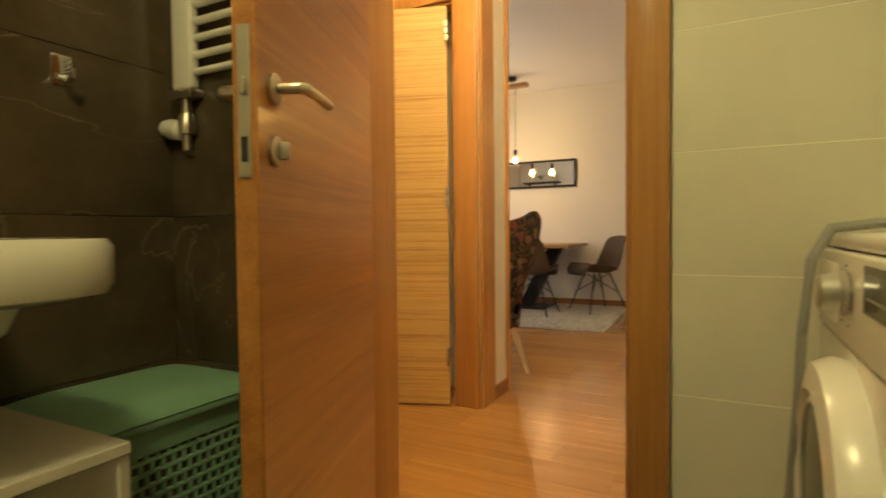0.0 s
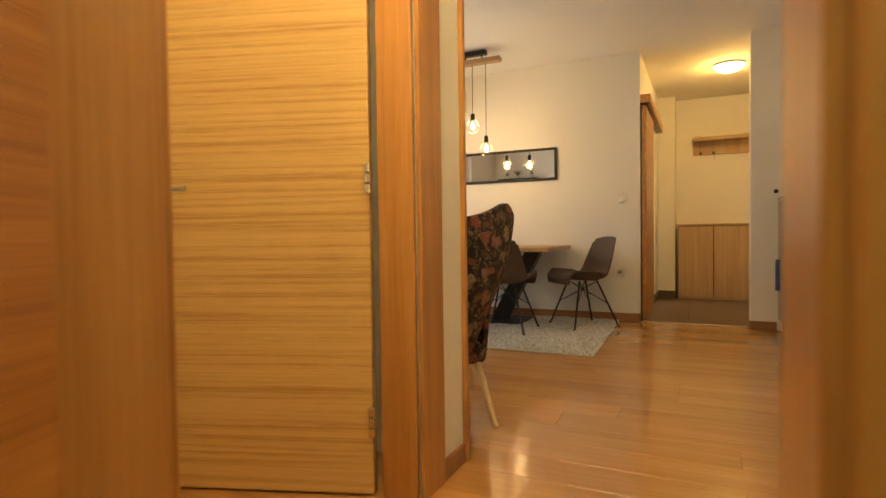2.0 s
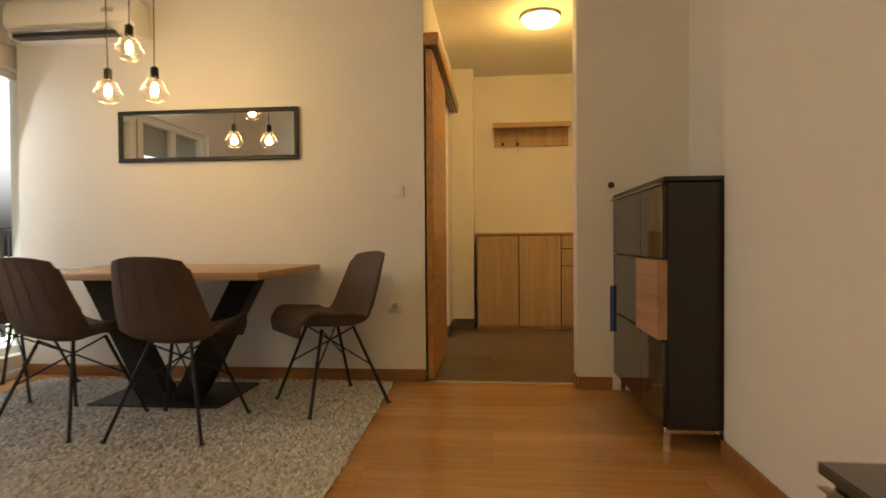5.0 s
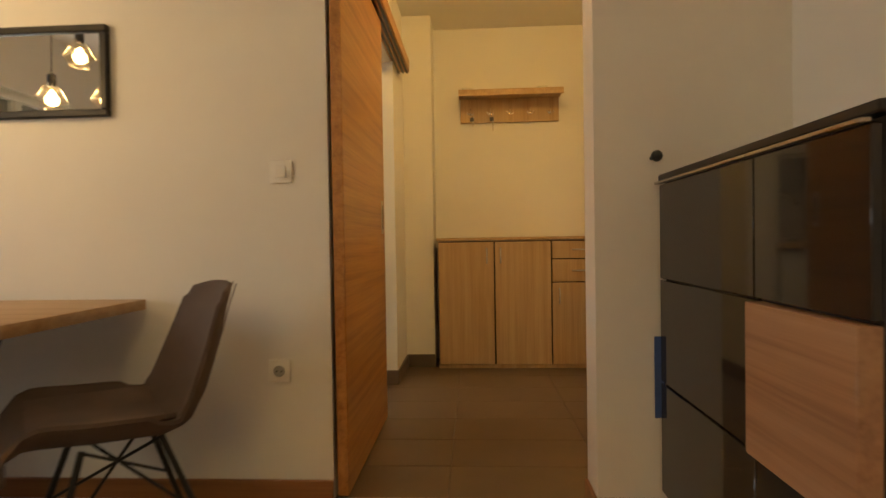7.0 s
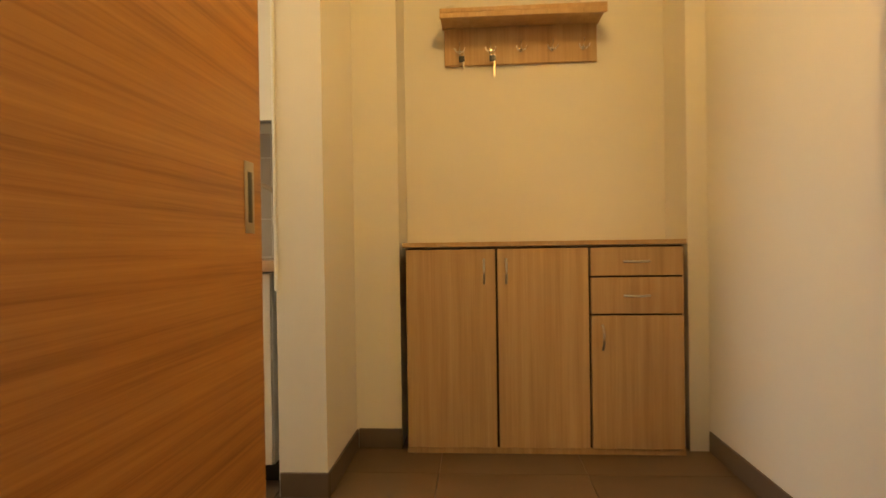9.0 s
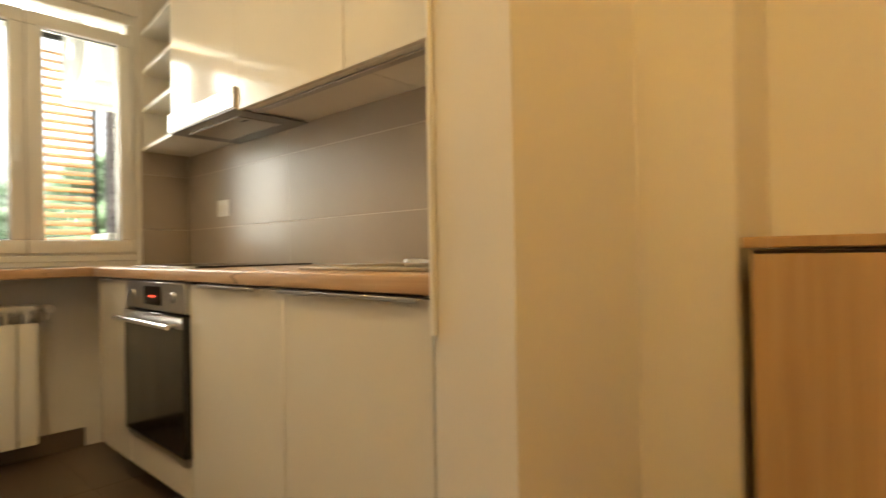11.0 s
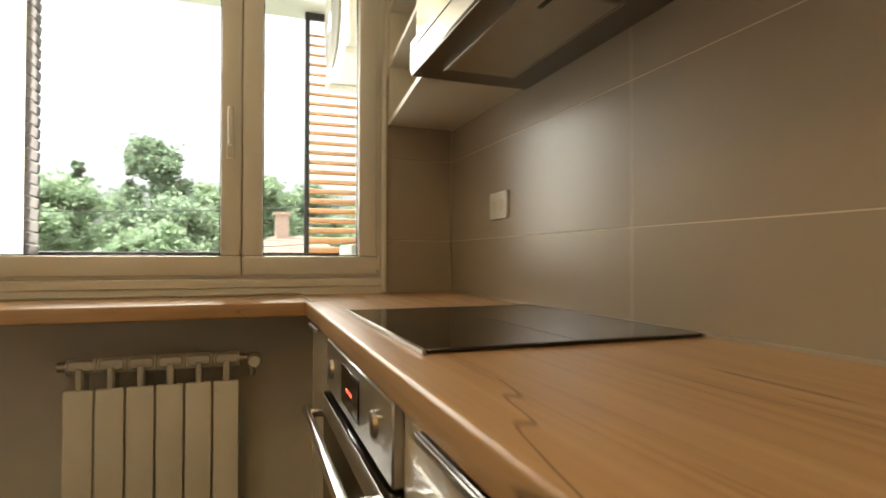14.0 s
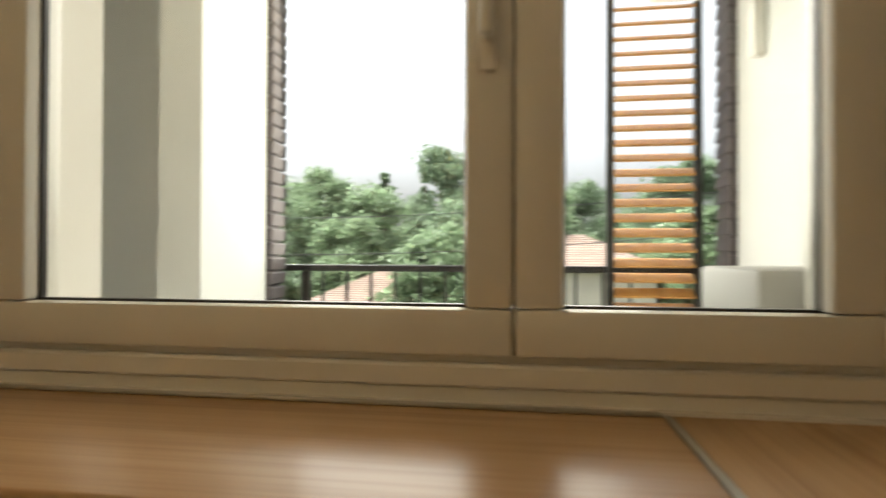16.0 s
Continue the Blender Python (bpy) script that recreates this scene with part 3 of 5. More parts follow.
g.visible_shadow = False
w3 = thing("window_3", (-3.6, 5.0, 0.92), "white plastic living room window with a half-lowered roller blind", "window", kind="structure")
part("window_frame", rim(bmesh.new(), -3.62, -3.55, 4.42, 5.58, 0.92, 2.10, 0.06), PVC, w3)
part("mullion", box(-3.615, -3.555, 4.965, 5.035, 0.98, 2.04, 0.004), PVC, w3)
for y0, y1 in ((4.48, 4.965), (5.035, 5.52)):
    g = part("pane", box(-3.59, -3.584, y0, y1, 0.98, 2.04), PANE, w3)
    g.visible_shadow = False
part("roller_blind", box(-3.66, -3.64, 4.44, 5.56, 1.75, 2.1, 0.003), GREYPL, w3)
part("window_sill", box(-3.56, -3.46, 4.40, 5.60, 0.895, 0.92, 0.004), PVC, w3)

# ---- loggia and distance ----
setting("balcony_floor", box(-5.12, -3.75, 5.2, 9.66, -0.25, -0.03), RENDER_WHITE)
setting("balcony_floor_strip", box(-3.75, -3.602, 7.15, 9.66, -0.25, -0.03), RENDER_WHITE)
setting("balcony_ceiling", box(-5.12, -3.75, 5.2, 9.66, 2.62, 2.82), RENDER_WHITE)
setting("balcony_ceiling_strip", box(-3.75, -3.602, 7.15, 9.66, 2.65, 2.82), RENDER_WHITE)
setting("wall_balcony_left", box(-4.81, -4.33, 7.20, 7.36, -0.03, 2.62), RENDER_WHITE)
setting("wall_balcony_front", box(-5.035, -4.93, 5.365, 7.19, -0.03, 2.615), RENDER_WHITE)
setting("wall_balcony_end", box(-5.12, -3.75, 5.2, 5.36, -0.03, 2.62), RENDER_WHITE)
setting("wall_balcony_right", box(-4.83, -3.602, 9.27, 9.58, -0.03, 2.62), RENDER_WHITE)
for x, w, m in ((-4.96, 0.05, GREYPL), (-4.80, 0.10, PVC), (-4.62, 0.12, GREYPL), (-4.40, 0.06, PVC), (-4.20, 0.05, GREYPL)):
    single("downpipe", box(x, x + w, 5.362, 5.40, -0.03, 2.62, 0.012, 2), m, "grey vertical profile on the balcony wall", "profile", "balcony profiles")


def shutter(name, at, turn, w, h, material, frame_mat, label, tilt=30, depth=0.034):
    """Louvred panel along local x, slats tilted."""
    s = new(name)
    s.matrix_basis = pose(*at, 0, 0, turn)
    tagged(s, label, "shutter", "balcony shutters")
    for x in (0, w - 0.03):
        local_part("stile", box(x, x + 0.03, -0.02, 0.02, 0, h, 0.003), frame_mat, s)
    for z in (0, h - 0.04):
        local_part("rail", box(0.03, w - 0.03, -0.018, 0.018, z, z + 0.04, 0.003), frame_mat, s)
    bm = box(0.03, w - 0.03, -depth, depth, -0.005, 0.005, 0.002)
    bm.transform(Matrix.Rotation(radians(tilt), 4, "X"))
    me = mesh_of("slat", bm, material)
    k = int((h - 0.12) / 0.0635)
    for i in range(k):
        ob = new("slat", me)
        ob.parent = s
        ob.location = (0, 0, 0.09 + i * 0.0635)
    return s


shutter("louvred_shutter", (-5.0, 8.805, -0.03), 90, 0.385, 2.645, LOUVRE, BLACKMETAL, "orange-brown wooden louvred shutter in a dark metal frame")
for x, y, y1 in ((-4.965, 7.20, 7.382), (-4.985, 9.235, 9.40)):
    fs = thing("folded_shutter", (x, y, -0.03), "dark folded slatted shutter seen edge-on beside the wall", "shutter", "folded shutters")
    part("backing", box(x + 0.03, x + 0.145, y + 0.004, y1 - 0.016, -0.03, 2.615, 0.003), DARKSLAT, fs)
    me = mesh_of("slat", box(0.0, 0.15, 0.0, y1 - y, 0.0, 0.055, 0.006), DARKSLAT)
    for i in range(41):
        ob = put_part(new("slat", me), fs)
        ob.location = (x, y, -0.02 + i * 0.0635)
        ob.rotation_euler = (radians(-7), 0, 0)

rl = thing("balcony_railing", (-5.06, 7.5, -0.03), "dark grey metal balcony railing with thin bars", "railing")
part("top_rail", box(-5.085, -5.04, 5.25, 9.45, 1.03, 1.06, 0.004), BLACKMETAL, rl)
part("bottom_rail", box(-5.075, -5.05, 5.25, 9.45, 0.06, 0.085, 0.003), BLACKMETAL, rl)
for y in (5.3, 6.35, 7.42, 8.46, 9.4):
    part("post", box(-5.08, -5.045, y, y + 0.04, -0.03, 1.03, 0.003), BLACKMETAL, rl)
bm = box(-5.068, -5.056, -0.006, 0.006, 0.085, 1.03)
me = mesh_of("bar", bm, BLACKMETAL)
for i in range(36):
    if i % 9:
        ob = put_part(new("bar", me), rl)
        ob.location = (0, 5.32 + i * 0.116, 0)

ac2 = thing("outdoor_unit", (-4.3, 9.05, 2.02), "white air conditioner outdoor unit on wall brackets", "air conditioner")
part("housing", box(-4.685, -3.92, 8.90, 9.20, 2.04, 2.60, 0.02, 2), WHITE, ac2)
UPRIGHT = Matrix.Rotation(math.pi / 2, 4, "X")
fan = part("fan_grille", lathe(bmesh.new(), [(0.245, 0), (0.25, 0.012), (0.235, 0.02), (0.23, 0.008)], Matrix.Translation((-4.40, 8.90, 2.32)) @ UPRIGHT, 32), GREYPL, ac2)
part("fan_recess", lathe(bmesh.new(), [(0.228, 0), (0.228, 0.004), (0.002, 0.004)], Matrix.Translation((-4.40, 8.898, 2.32)) @ UPRIGHT, 32), DARKPL, fan)
for k in range(9):
    r = 0.062 + k * 0.0195
    pts = [(-4.40 + r * math.cos(a * math.pi / 14), 8.883, 2.32 + r * math.sin(a * math.pi / 14)) for a in range(29)]
    part("ring", tube(bmesh.new(), pts, 0.0035, 5), GREYPL, fan)
for k in range(6):
    a = k * math.pi / 3 + 0.3
    part("spoke", rod(bmesh.new(), (-4.40 + 0.04 * math.cos(a), 8.884, 2.32 + 0.04 * math.sin(a)), (-4.40 + 0.235 * math.cos(a), 8.884, 2.32 + 0.235 * math.sin(a)), 0.004, 0.004, 6), GREYPL, fan)
part("hub_cap", lathe(bmesh.new(), [(0.05, 0), (0.048, 0.010), (0.002, 0.012)], Matrix.Translation((-4.40, 8.888, 2.32)) @ UPRIGHT, 24), WHITE, fan)
for x in (-4.6, -4.0):
    part("bracket", bx(box(x - 0.02, x + 0.02, 8.89, 9.268, 2.005, 2.04, 0.003), x - 0.02, x + 0.02, 9.23, 9.268, 1.79, 2.01, 0.003), WHITE, ac2)
single("planter_box", box(-3.95, -3.63, 8.865, 9.095, 0.80, 1.085, 0.012, 2), GREYPL, "grey plastic box on a stand on the balcony", "box")
single("box_stand", box(-3.93, -3.65, 8.875, 9.085, -0.03, 0.798, 0.01), GREYPL, "plain grey stand under the balcony box", "stand")

setting("ground", box(-400, 60, -300, 300, -7.2, -7.0), GRASS)


def house(at, w, d, eave, ridge, chimney):
    hx, hy = at
    h = thing("house", (hx, hy, -7.0), "low house with a weathered tiled hip roof", "house", "neighbouring houses")
    part("wall", box(hx - d / 2, hx + d / 2, hy - w / 2, hy + w / 2, -7.0, eave), HOUSEWALL, h)
    bm = bmesh.new()
    o = 0.5
    c = [bm.verts.new(p) for p in ((hx - d / 2 - o, hy - w / 2 - o, eave), (hx + d / 2 + o, hy - w / 2 - o, eave), (hx + d / 2 + o, hy + w / 2 + o, eave), (hx - d / 2 - o, hy + w / 2 + o, eave))]
    r = [bm.verts.new((hx, hy - w * 0.12, ridge)), bm.verts.new((hx, hy + w * 0.12, ridge))]
    for f in ((c[0], c[1], r[0]), (c[1], c[2], r[1], r[0]), (c[2], c[3], r[1]), (c[3], c[0], r[0], r[1]), (c[3], c[2], c[1], c[0])):
        bm.faces.new(f)
    roof = part("roof", bm, ROOFTILE, h, smooth=False)
    n = 16
    bm = bmesh.new()
    for i in range(n):
        t = i / n
        x = hx + (d / 2 + o) * (1 - t) + 0.03
        z = eave + (ridge - eave) * t + 0.03
        half = (w / 2 + o) * (1 - t) + w * 0.12 * t
        bx(bm, x - 0.06, x, hy - half, hy + half, z, z + 0.05)
    part("tile_courses", bm, ROOFTILE, roof, smooth=False)
    if chimney:
        cy = hy + chimney
        ch = part("chimney", box(hx - 0.35, hx + 0.35, cy - 0.35, cy + 0.35, ridge - 1.0, ridge + 1.15), CHIMNEY, roof, smooth=False)
        part("cap", box(hx - 0.45, hx + 0.45, cy - 0.45, cy + 0.45, ridge + 1.15, ridge + 1.3), CHIMNEY, ch, smooth=False)
    return h


house((-33, 10.8), 7.5, 8.0, 0.4, 2.2, -0.5)
house((-31, 1.6), 6.0, 7.0, -1.2, 0.2, 0)


def tree(at, top, spread, material, seed, conifer=False, n=21000):
    """Tapered trunk, limbs and a crown of many small leaves in clumps."""
    rng = np.random.default_rng(seed)
    x0, y0 = at
    t = thing("tree", (x0, y0, -7.0), "tall dark conifer with sparse branches" if conifer else "broad leafy green tree with an uneven crown", "tree", "trees beyond the balcony")
    hgt = top + 7.0
    bm = bmesh.new()
    rod(bm, (x0, y0, -7.0), (x0 + 0.3, y0, -7.0 + hgt * 0.55), 0.32, 0.2, 9)
    rod(bm, (x0 + 0.3, y0, -7.0 + hgt * 0.55), (x0 + 0.2, y0 + 0.2, top - 0.5), 0.2, 0.05, 8)
    clumps = []
    for k in range(95 if not conifer else 90):
        f = rng.uniform(0.30, 1.0)
        z = -7.0 + hgt * f
        w = spread * (math.sin(math.pi * min(1, 0.22 + 0.72 * f)) ** 0.7 if not conifer else 1.08 - f)
        a, r = rng.uniform(0, 2 * math.pi), w * rng.uniform(0.35, 1.0)
        c = np.array([x0 + r * math.cos(a), y0 + r * math.sin(a), z + rng.uniform(-0.3, 0.3)])
        clumps.append((c, rng.uniform(0.35, 1.0) * (0.34 * spread if not conifer else 0.44 * spread * (1.14 - f))))
        if k % 3 == 0:
            rod(bm, (x0 + 0.2, y0, z - 0.9), tuple(c), 0.09, 0.03, 6)
    part("trunk", bm, BARK, t)
    ids = rng.integers(0, len(clumps), n)
    cen, rad = np.array([clumps[i][0] for i in ids]), np.array([clumps[i][1] for i in ids])
    d = rng.normal(size=(n, 3))
    d /= np.linalg.norm(d, axis=1)[:, None]
    p = cen + d * (rad * np.abs(rng.normal(0.72, 0.26, n)))[:, None] * np.array([1, 1, 0.75 if not conifer else 0.5])
    u = rng.normal(size=(n, 3))
    u /= np.linalg.norm(u, axis=1)[:, None]
    v = np.cross(u, rng.normal(size=(n, 3)))
    v /= np.linalg.norm(v, axis=1)[:, None]
    s = rng.uniform(0.09, 0.22, n)[:, None] * (1.0 if not conifer else 0.85)
    verts = np.stack([p - u * s, p + v * s * 0.55, p + u * s, p - v * s * 0.55], 1).reshape(-1, 3)
    faces = np.arange(4 * n).reshape(-1, 4)
    me = bpy.data.meshes.new("crown")
    me.from_pydata(verts.tolist(), [], faces.tolist())
    me.materials.append(material)
    put_part(new("crown", me), t)
    return t


for i, (x, y, top, sp, c, con) in enumerate(((-40, -10.5, 5.6, 4.2, 0, False), (-44, -6.8, 7.2, 4.2, 1, False), (-46, -2.6, 8.0, 3.2, 0, True), (-48, 0.2, 7.2, 3.2, 0, True), (-43, 2.4, 8.6, 3.6, 0, False), (-45, 6.5, 5.8, 3.6, 1, False),
                                              (-38, 9.2, 6.0, 3.8, 1, False), (-52, 13.5, 6.8, 5.0, 0, False), (-40, 19.0, 7.0, 4.6, 0, False), (-36, 24.5, 6.0, 5.0, 1, False), (-44, 31.0, 7.4, 5.2, 0, False),
                                              (-27, 4.6, 1.8, 3.0, 1, False), (-29, -5.5, 2.6, 3.2, 0, False), (-30, 17.0, 3.4, 3.4, 1, False), (-60, -22, 8.0, 6.5, 0, False), (-50, -13, 7.4, 5.0, 1, False), (-36, -1.0, 4.8, 4.0, 1, False), (-52, 8.5, 6.0, 5.0, 0, False), (-70, 2, 6.5, 7.0, 0, False), (-72, 22, 7.5, 7.0, 1, False), (-75, -14, 8.0, 7.0, 0, False), (-70, 40, 8.0, 7.0, 0, False), (-33, 5.2, 3.6, 3.2, 0, False))):
    tree((x, y), top, sp, LEAVES[c], 40 + i, con)
for y, z in ((-9.0, 2.6), (17.0, 3.4)):
    pole = thing("utility_pole", (-22, y, -7.0), "plain wooden utility pole carrying thin cables", "pole", "utility poles")
    part("mast", rod(bmesh.new(), (-22, y, -7.0), (-22, y, z + 0.5), 0.12, 0.09, 10), BARK, pole)
    part("cross_arm", box(-22.06, -21.94, y - 0.5, y + 0.5, z - 0.05, z + 0.05), BARK, pole)
for dz in (0.0, -1.35):
    pts = [(-21.9, -9.0 + 26.0 * k / 20, 2.6 + 0.8 * k / 20 + dz - 0.5 * math.sin(math.pi * k / 20)) for k in range(21)]
    single("power_cable", tube(bmesh.new(), pts, 0.016, 5), DARKPL, "thin black cable strung between two poles", "cable", "power cables")

bl = thing("balcony_lamp", (-4.6, 8.08, 2.62), "lit round opal lamp on the balcony ceiling", "ceiling lamp")
part("lamp_base", lathe(bmesh.new(), [(0.17, 2.595), (0.17, 2.6195)], Matrix.Translation((-4.6, 8.08, 0)), 32), WHITE, bl)
part("diffuser", lathe(bmesh.new(), [(0.004, 2.512), (0.07, 2.52), (0.13, 2.545), (0.163, 2.58), (0.167, 2.595)], Matrix.Translation((-4.6, 8.08, 0)), 32), glow("balcony_diffuser", (1.0, 0.80, 0.45), 1.4), bl, "glowing opal glass")


# ---- bathroom things ----
def washing_machine():
    w = thing("washing_machine", (0.62, 1.33, 0), "white front-loading washing machine with a dark porthole", "washing machine")
    x, y0, y1 = 0.335, 1.03, 1.63
    part("body", box(x + 0.02, 0.92, y0, y1, 0.015, 0.85, 0.012, 2), WHITE, w)
    part("front_panel", box(x, x + 0.022, y0, y1, 0.10, 0.705, 0.008, 2), WHITE, w)
    part("plinth", box(x + 0.012, x + 0.03, y0 + 0.004, y1 - 0.004, 0.015, 0.097, 0.004), WHITE, w)
    top = box(x + 0.004, 0.92, y0 - 0.002, y1 + 0.002, 0.851, 0.88, 0.012, 3)
    part("worktop", top, WHITE, w)
    panel = part("control_panel", box(x - 0.003, x + 0.022, y0, y1, 0.708, 0.850, 0.007, 3), WHITE, w)
    part("display", box(x - 0.0045, x + 0.004, y0 + 0.03, y0 + 0.20, 0.775, 0.838, 0.001), BLACKGLASS, panel, "dark glass display")
    part("key_strip", box(x - 0.0052, x - 0.0044, y0 + 0.05, y0 + 0.18, 0.795, 0.798), SILVERPL, panel)
    dial = part("dial", lathe(bmesh.new(), [(0.034, 0), (0.034, 0.006), (0.029, 0.010), (0.027, 0.032), (0.022, 0.036)], Matrix.Translation((x - 0.006, y0 + 0.31, 0.79)) @ Matrix.Rotation(-math.pi / 2, 4, "Y")), SILVERPL, panel, "silver programme dial")
    for k in range(9):
        a = radians(-150 + k * 37)
        part("dial_mark", box(x - 0.0085, x - 0.006, y0 + 0.31 + 0.046 * math.sin(a) - 0.004, y0 + 0.31 + 0.046 * math.sin(a) + 0.004, 0.785 + 0.046 * math.cos(a) - 0.0015, 0.785 + 0.046 * math.cos(a) + 0.0015), GREYPL, dial)
    part("drawer", box(x - 0.008, x + 0.01, y0 + 0.40, y1 - 0.02, 0.73, 0.83, 0.006, 2), WHITE, panel)
    m = Matrix.Translation((x, 1.33, 0.455)) @ Matrix.Rotation(-math.pi / 2, 4, "Y")
    ring = part("door_ring", lathe(bmesh.new(), [(0.235, -0.004), (0.238, 0.02), (0.225, 0.045), (0.185, 0.052), (0.172, 0.040), (0.170, 0.0)], m, 40), WHITE, w)
    part("chrome_rim", lathe(bmesh.new(), [(0.171, 0.036), (0.173, 0.046), (0.163, 0.046), (0.160, 0.03)], m, 40), SILVERPL, ring)
    part("porthole", lathe(bmesh.new(), [(0.166, 0.044), (0.12, 0.048), (0.06, 0.051), (0.002, 0.052)], m, 40), BLACKGLASS, ring, "dark porthole glass")
    for yy in (y0 + 0.05, y1 - 0.05):
        part("foot", lathe(bmesh.new(), [(0.02, 0), (0.02, 0.016)], Matrix.Translation((x + 0.08, yy, 0))), DARKPL, w)
    return w


shifted(washing_machine(), -0.045, 0.065, 0.008)
pts = [(0.55, 1.655, 0.895), (0.42, 1.62, 0.893), (0.35, 1.58, 0.885), (0.318, 1.55, 0.83), (0.305, 1.55, 0.7), (0.30, 1.56, 0.55), (0.295, 1.60, 0.40), (0.29, 1.63, 0.30)]
hose = thing("drain_hose", (0.30, 1.6, 0.3), "thin grey hose looped over the washing machine", "hose")
part("hose_body", tube(bmesh.new(), pts, 0.009, 8), GREYPL, hose)
part("hose_coupling", rod(rod(bmesh.new(), (0.29, 1.632, 0.31), (0.288, 1.645, 0.24), 0.017), (0.288, 1.645, 0.24), (0.287, 1.70, 0.20), 0.022), SATIN, hose)
shifted(hose, -0.06, 0.003, 0.01)


def washbasin():
    b = thing("washbasin", (-1.15, 0.62, 0.62), "white ceramic wall-hung washbasin with a thick rim", "washbasin")

    def ring(s, z, f):
        return [Vector((-1.565 + (0.785 - s) * (0.5 + 0.5 * math.copysign(abs(math.cos(a)) ** 0.3, math.cos(a))), 0.63 + (0.385 - s) * math.copysign(abs(math.sin(a)) ** 0.3, math.sin(a)), z)) for a in [2 * math.pi * k / 40 for k in range(40)]]

    def skin(rings):
        bm = bmesh.new()
        rr = [[bm.verts.new(p) for p in r] for r in rings]
        for p, q in zip(rr, rr[1:]):
            for k in range(40):
                bm.faces.new((p[k], p[(k + 1) % 40], q[(k + 1) % 40], q[k]))
        bm.faces.new(rr[0][::-1])
        bm.faces.new(rr[-1])
        return bm
    part("rim", skin([ring(0.035, 0.755, 0), ring(0.008, 0.765, 0), ring(0.0, 0.785, 0), ring(0.0, 0.85, 0), ring(0.008, 0.865, 0), ring(0.04, 0.867, 0), ring(0.07, 0.84, 0), ring(0.14, 0.77, 0)]), CERAMIC, b)
    part("bowl", skin([ring(0.26, 0.62, 0), ring(0.18, 0.645, 0), ring(0.13, 0.70, 0), ring(0.11, 0.757, 0)]), CERAMIC, b)
    return b


shifted(washbasin(), -0.06, 0.05, 0.025)
cab = thing("shelf_unit", (-1.2, 0.6, 0), "low open white shelf unit under the basin", "shelf")
part("top_board", box(-1.56, -0.86, 0.05, 1.03, 0.46, 0.485, 0.003), KCARCASS, cab)
part("base_board", box(-1.56, -0.87, 0.05, 1.03, 0.03, 0.055, 0.003), KCARCASS, cab)
for y in (0.05, 1.005):
    part("side_board", box(-1.56, -0.865, y, y + 0.025, 0.0, 0.46, 0.003), KCARCASS, cab)
part("back_board", box(-1.562, -1.55, 0.075, 1.005, 0.055, 0.46), GREYBODY, cab)
shifted(cab, -0.065, 0.05)
for y, c in ((0.30, DARKPL), (0.62, GREYPL)):
    single("storage_jar", lathe(bmesh.new(), [(0.05, 0.055), (0.055, 0.07), (0.055, 0.20), (0.035, 0.22), (0.035, 0.25)], Matrix.Translation((-1.18, y, 0.0))), c, "dark bottle standing in the shelf unit", "bottle", "bottles in the shelf")


def laundry_basket():
    b = thing("laundry_basket", (-1.33, 1.37, 0), "mint green plastic laundry basket with a lid and holes", "laundry basket")
    x0, x1, y0, y1, zt = -1.545, -1.10, 1.06, 1.66, 0.40
    bm = bx(bmesh.new(), x0 + 0.02, x1 - 0.02, y0 + 0.02, y1 - 0.02, 0.0, 0.02, 0.006)
    part("bottom", bm, MINT, b)
    part("upper_band", rim_box(x0 + 0.005, x1 - 0.005, y0 + 0.005, y1 - 0.005, 0.335, zt, 0.012), MINT, b)
    part("lower_band", rim_box(x0 + 0.018, x1 - 0.018, y0 + 0.018, y1 - 0.018, 0.02, 0.05, 0.012), MINT, b)
    part("lining", rim_box(x0 + 0.03, x1 - 0.03, y0 + 0.03, y1 - 0.03, 0.03, 0.34, 0.004), BASETILE, b, "dark sheet for the shade seen through the holes")
    front = bmesh.new()
    side = bmesh.new()
    for r in range(9):
        z = 0.058 + r * 0.032
        bx(front, x1 - 0.018, x1 - 0.008, y0 + 0.01, y1 - 0.01, z, z + 0.012, 0.003)
        bx(side, x0 + 0.02, x1 - 0.02, y0 + 0.008, y0 + 0.018, z, z + 0.012, 0.003)
        for k in range(19):
            y = y0 + 0.02 + k * 0.031 + (r % 2) * 0.0155
            if y < y1 - 0.03:
                bx(front, x1 - 0.018, x1 - 0.009, y, y + 0.013, z + 0.010, z + 0.034)
        for k in range(14):
            x = x0 + 0.03 + k * 0.031 + (r % 2) * 0.0155
            if x < x1 - 0.03:
                bx(side, x, x + 0.013, y0 + 0.009, y0 + 0.018, z + 0.010, z + 0.034)
    part("pierced_front", front, MINT, b)
    part("pierced_side", side, MINT, b)
    lid = bmesh.new()
    sheet(lid, lambda u, v: (x0 + u * (x1 - x0 + 0.012), y0 - 0.006 + v * (y1 - y0 + 0.012), 0.425 + 0.035 * (1 - (2 * u - 1) ** 6) * (1 - (2 * v - 1) ** 6)), 16, 16, 0.014)
    bx(lid, x0 - 0.002, x1 + 0.012, y0 - 0.008, y1 + 0.006, 0.402, 0.424, 0.006, 2)
    part("lid", lid, MINT, b, "smooth mint lid")
    return b


def rim_box(x0, x1, y0, y1, z0, z1, t):
    bm = bmesh.new()
    bx(bm, x0, x1, y0, y0 + t, z0, z1, 0.003)
    bx(bm, x0, x1, y1 - t, y1, z0, z1, 0.003)
    bx(bm, x0, x0 + t, y0 + t, y1 - t, z0, z1, 0.003)
    bx(bm, x1 - t, x1, y0 + t, y1 - t, z0, z1, 0.003)
    return bm


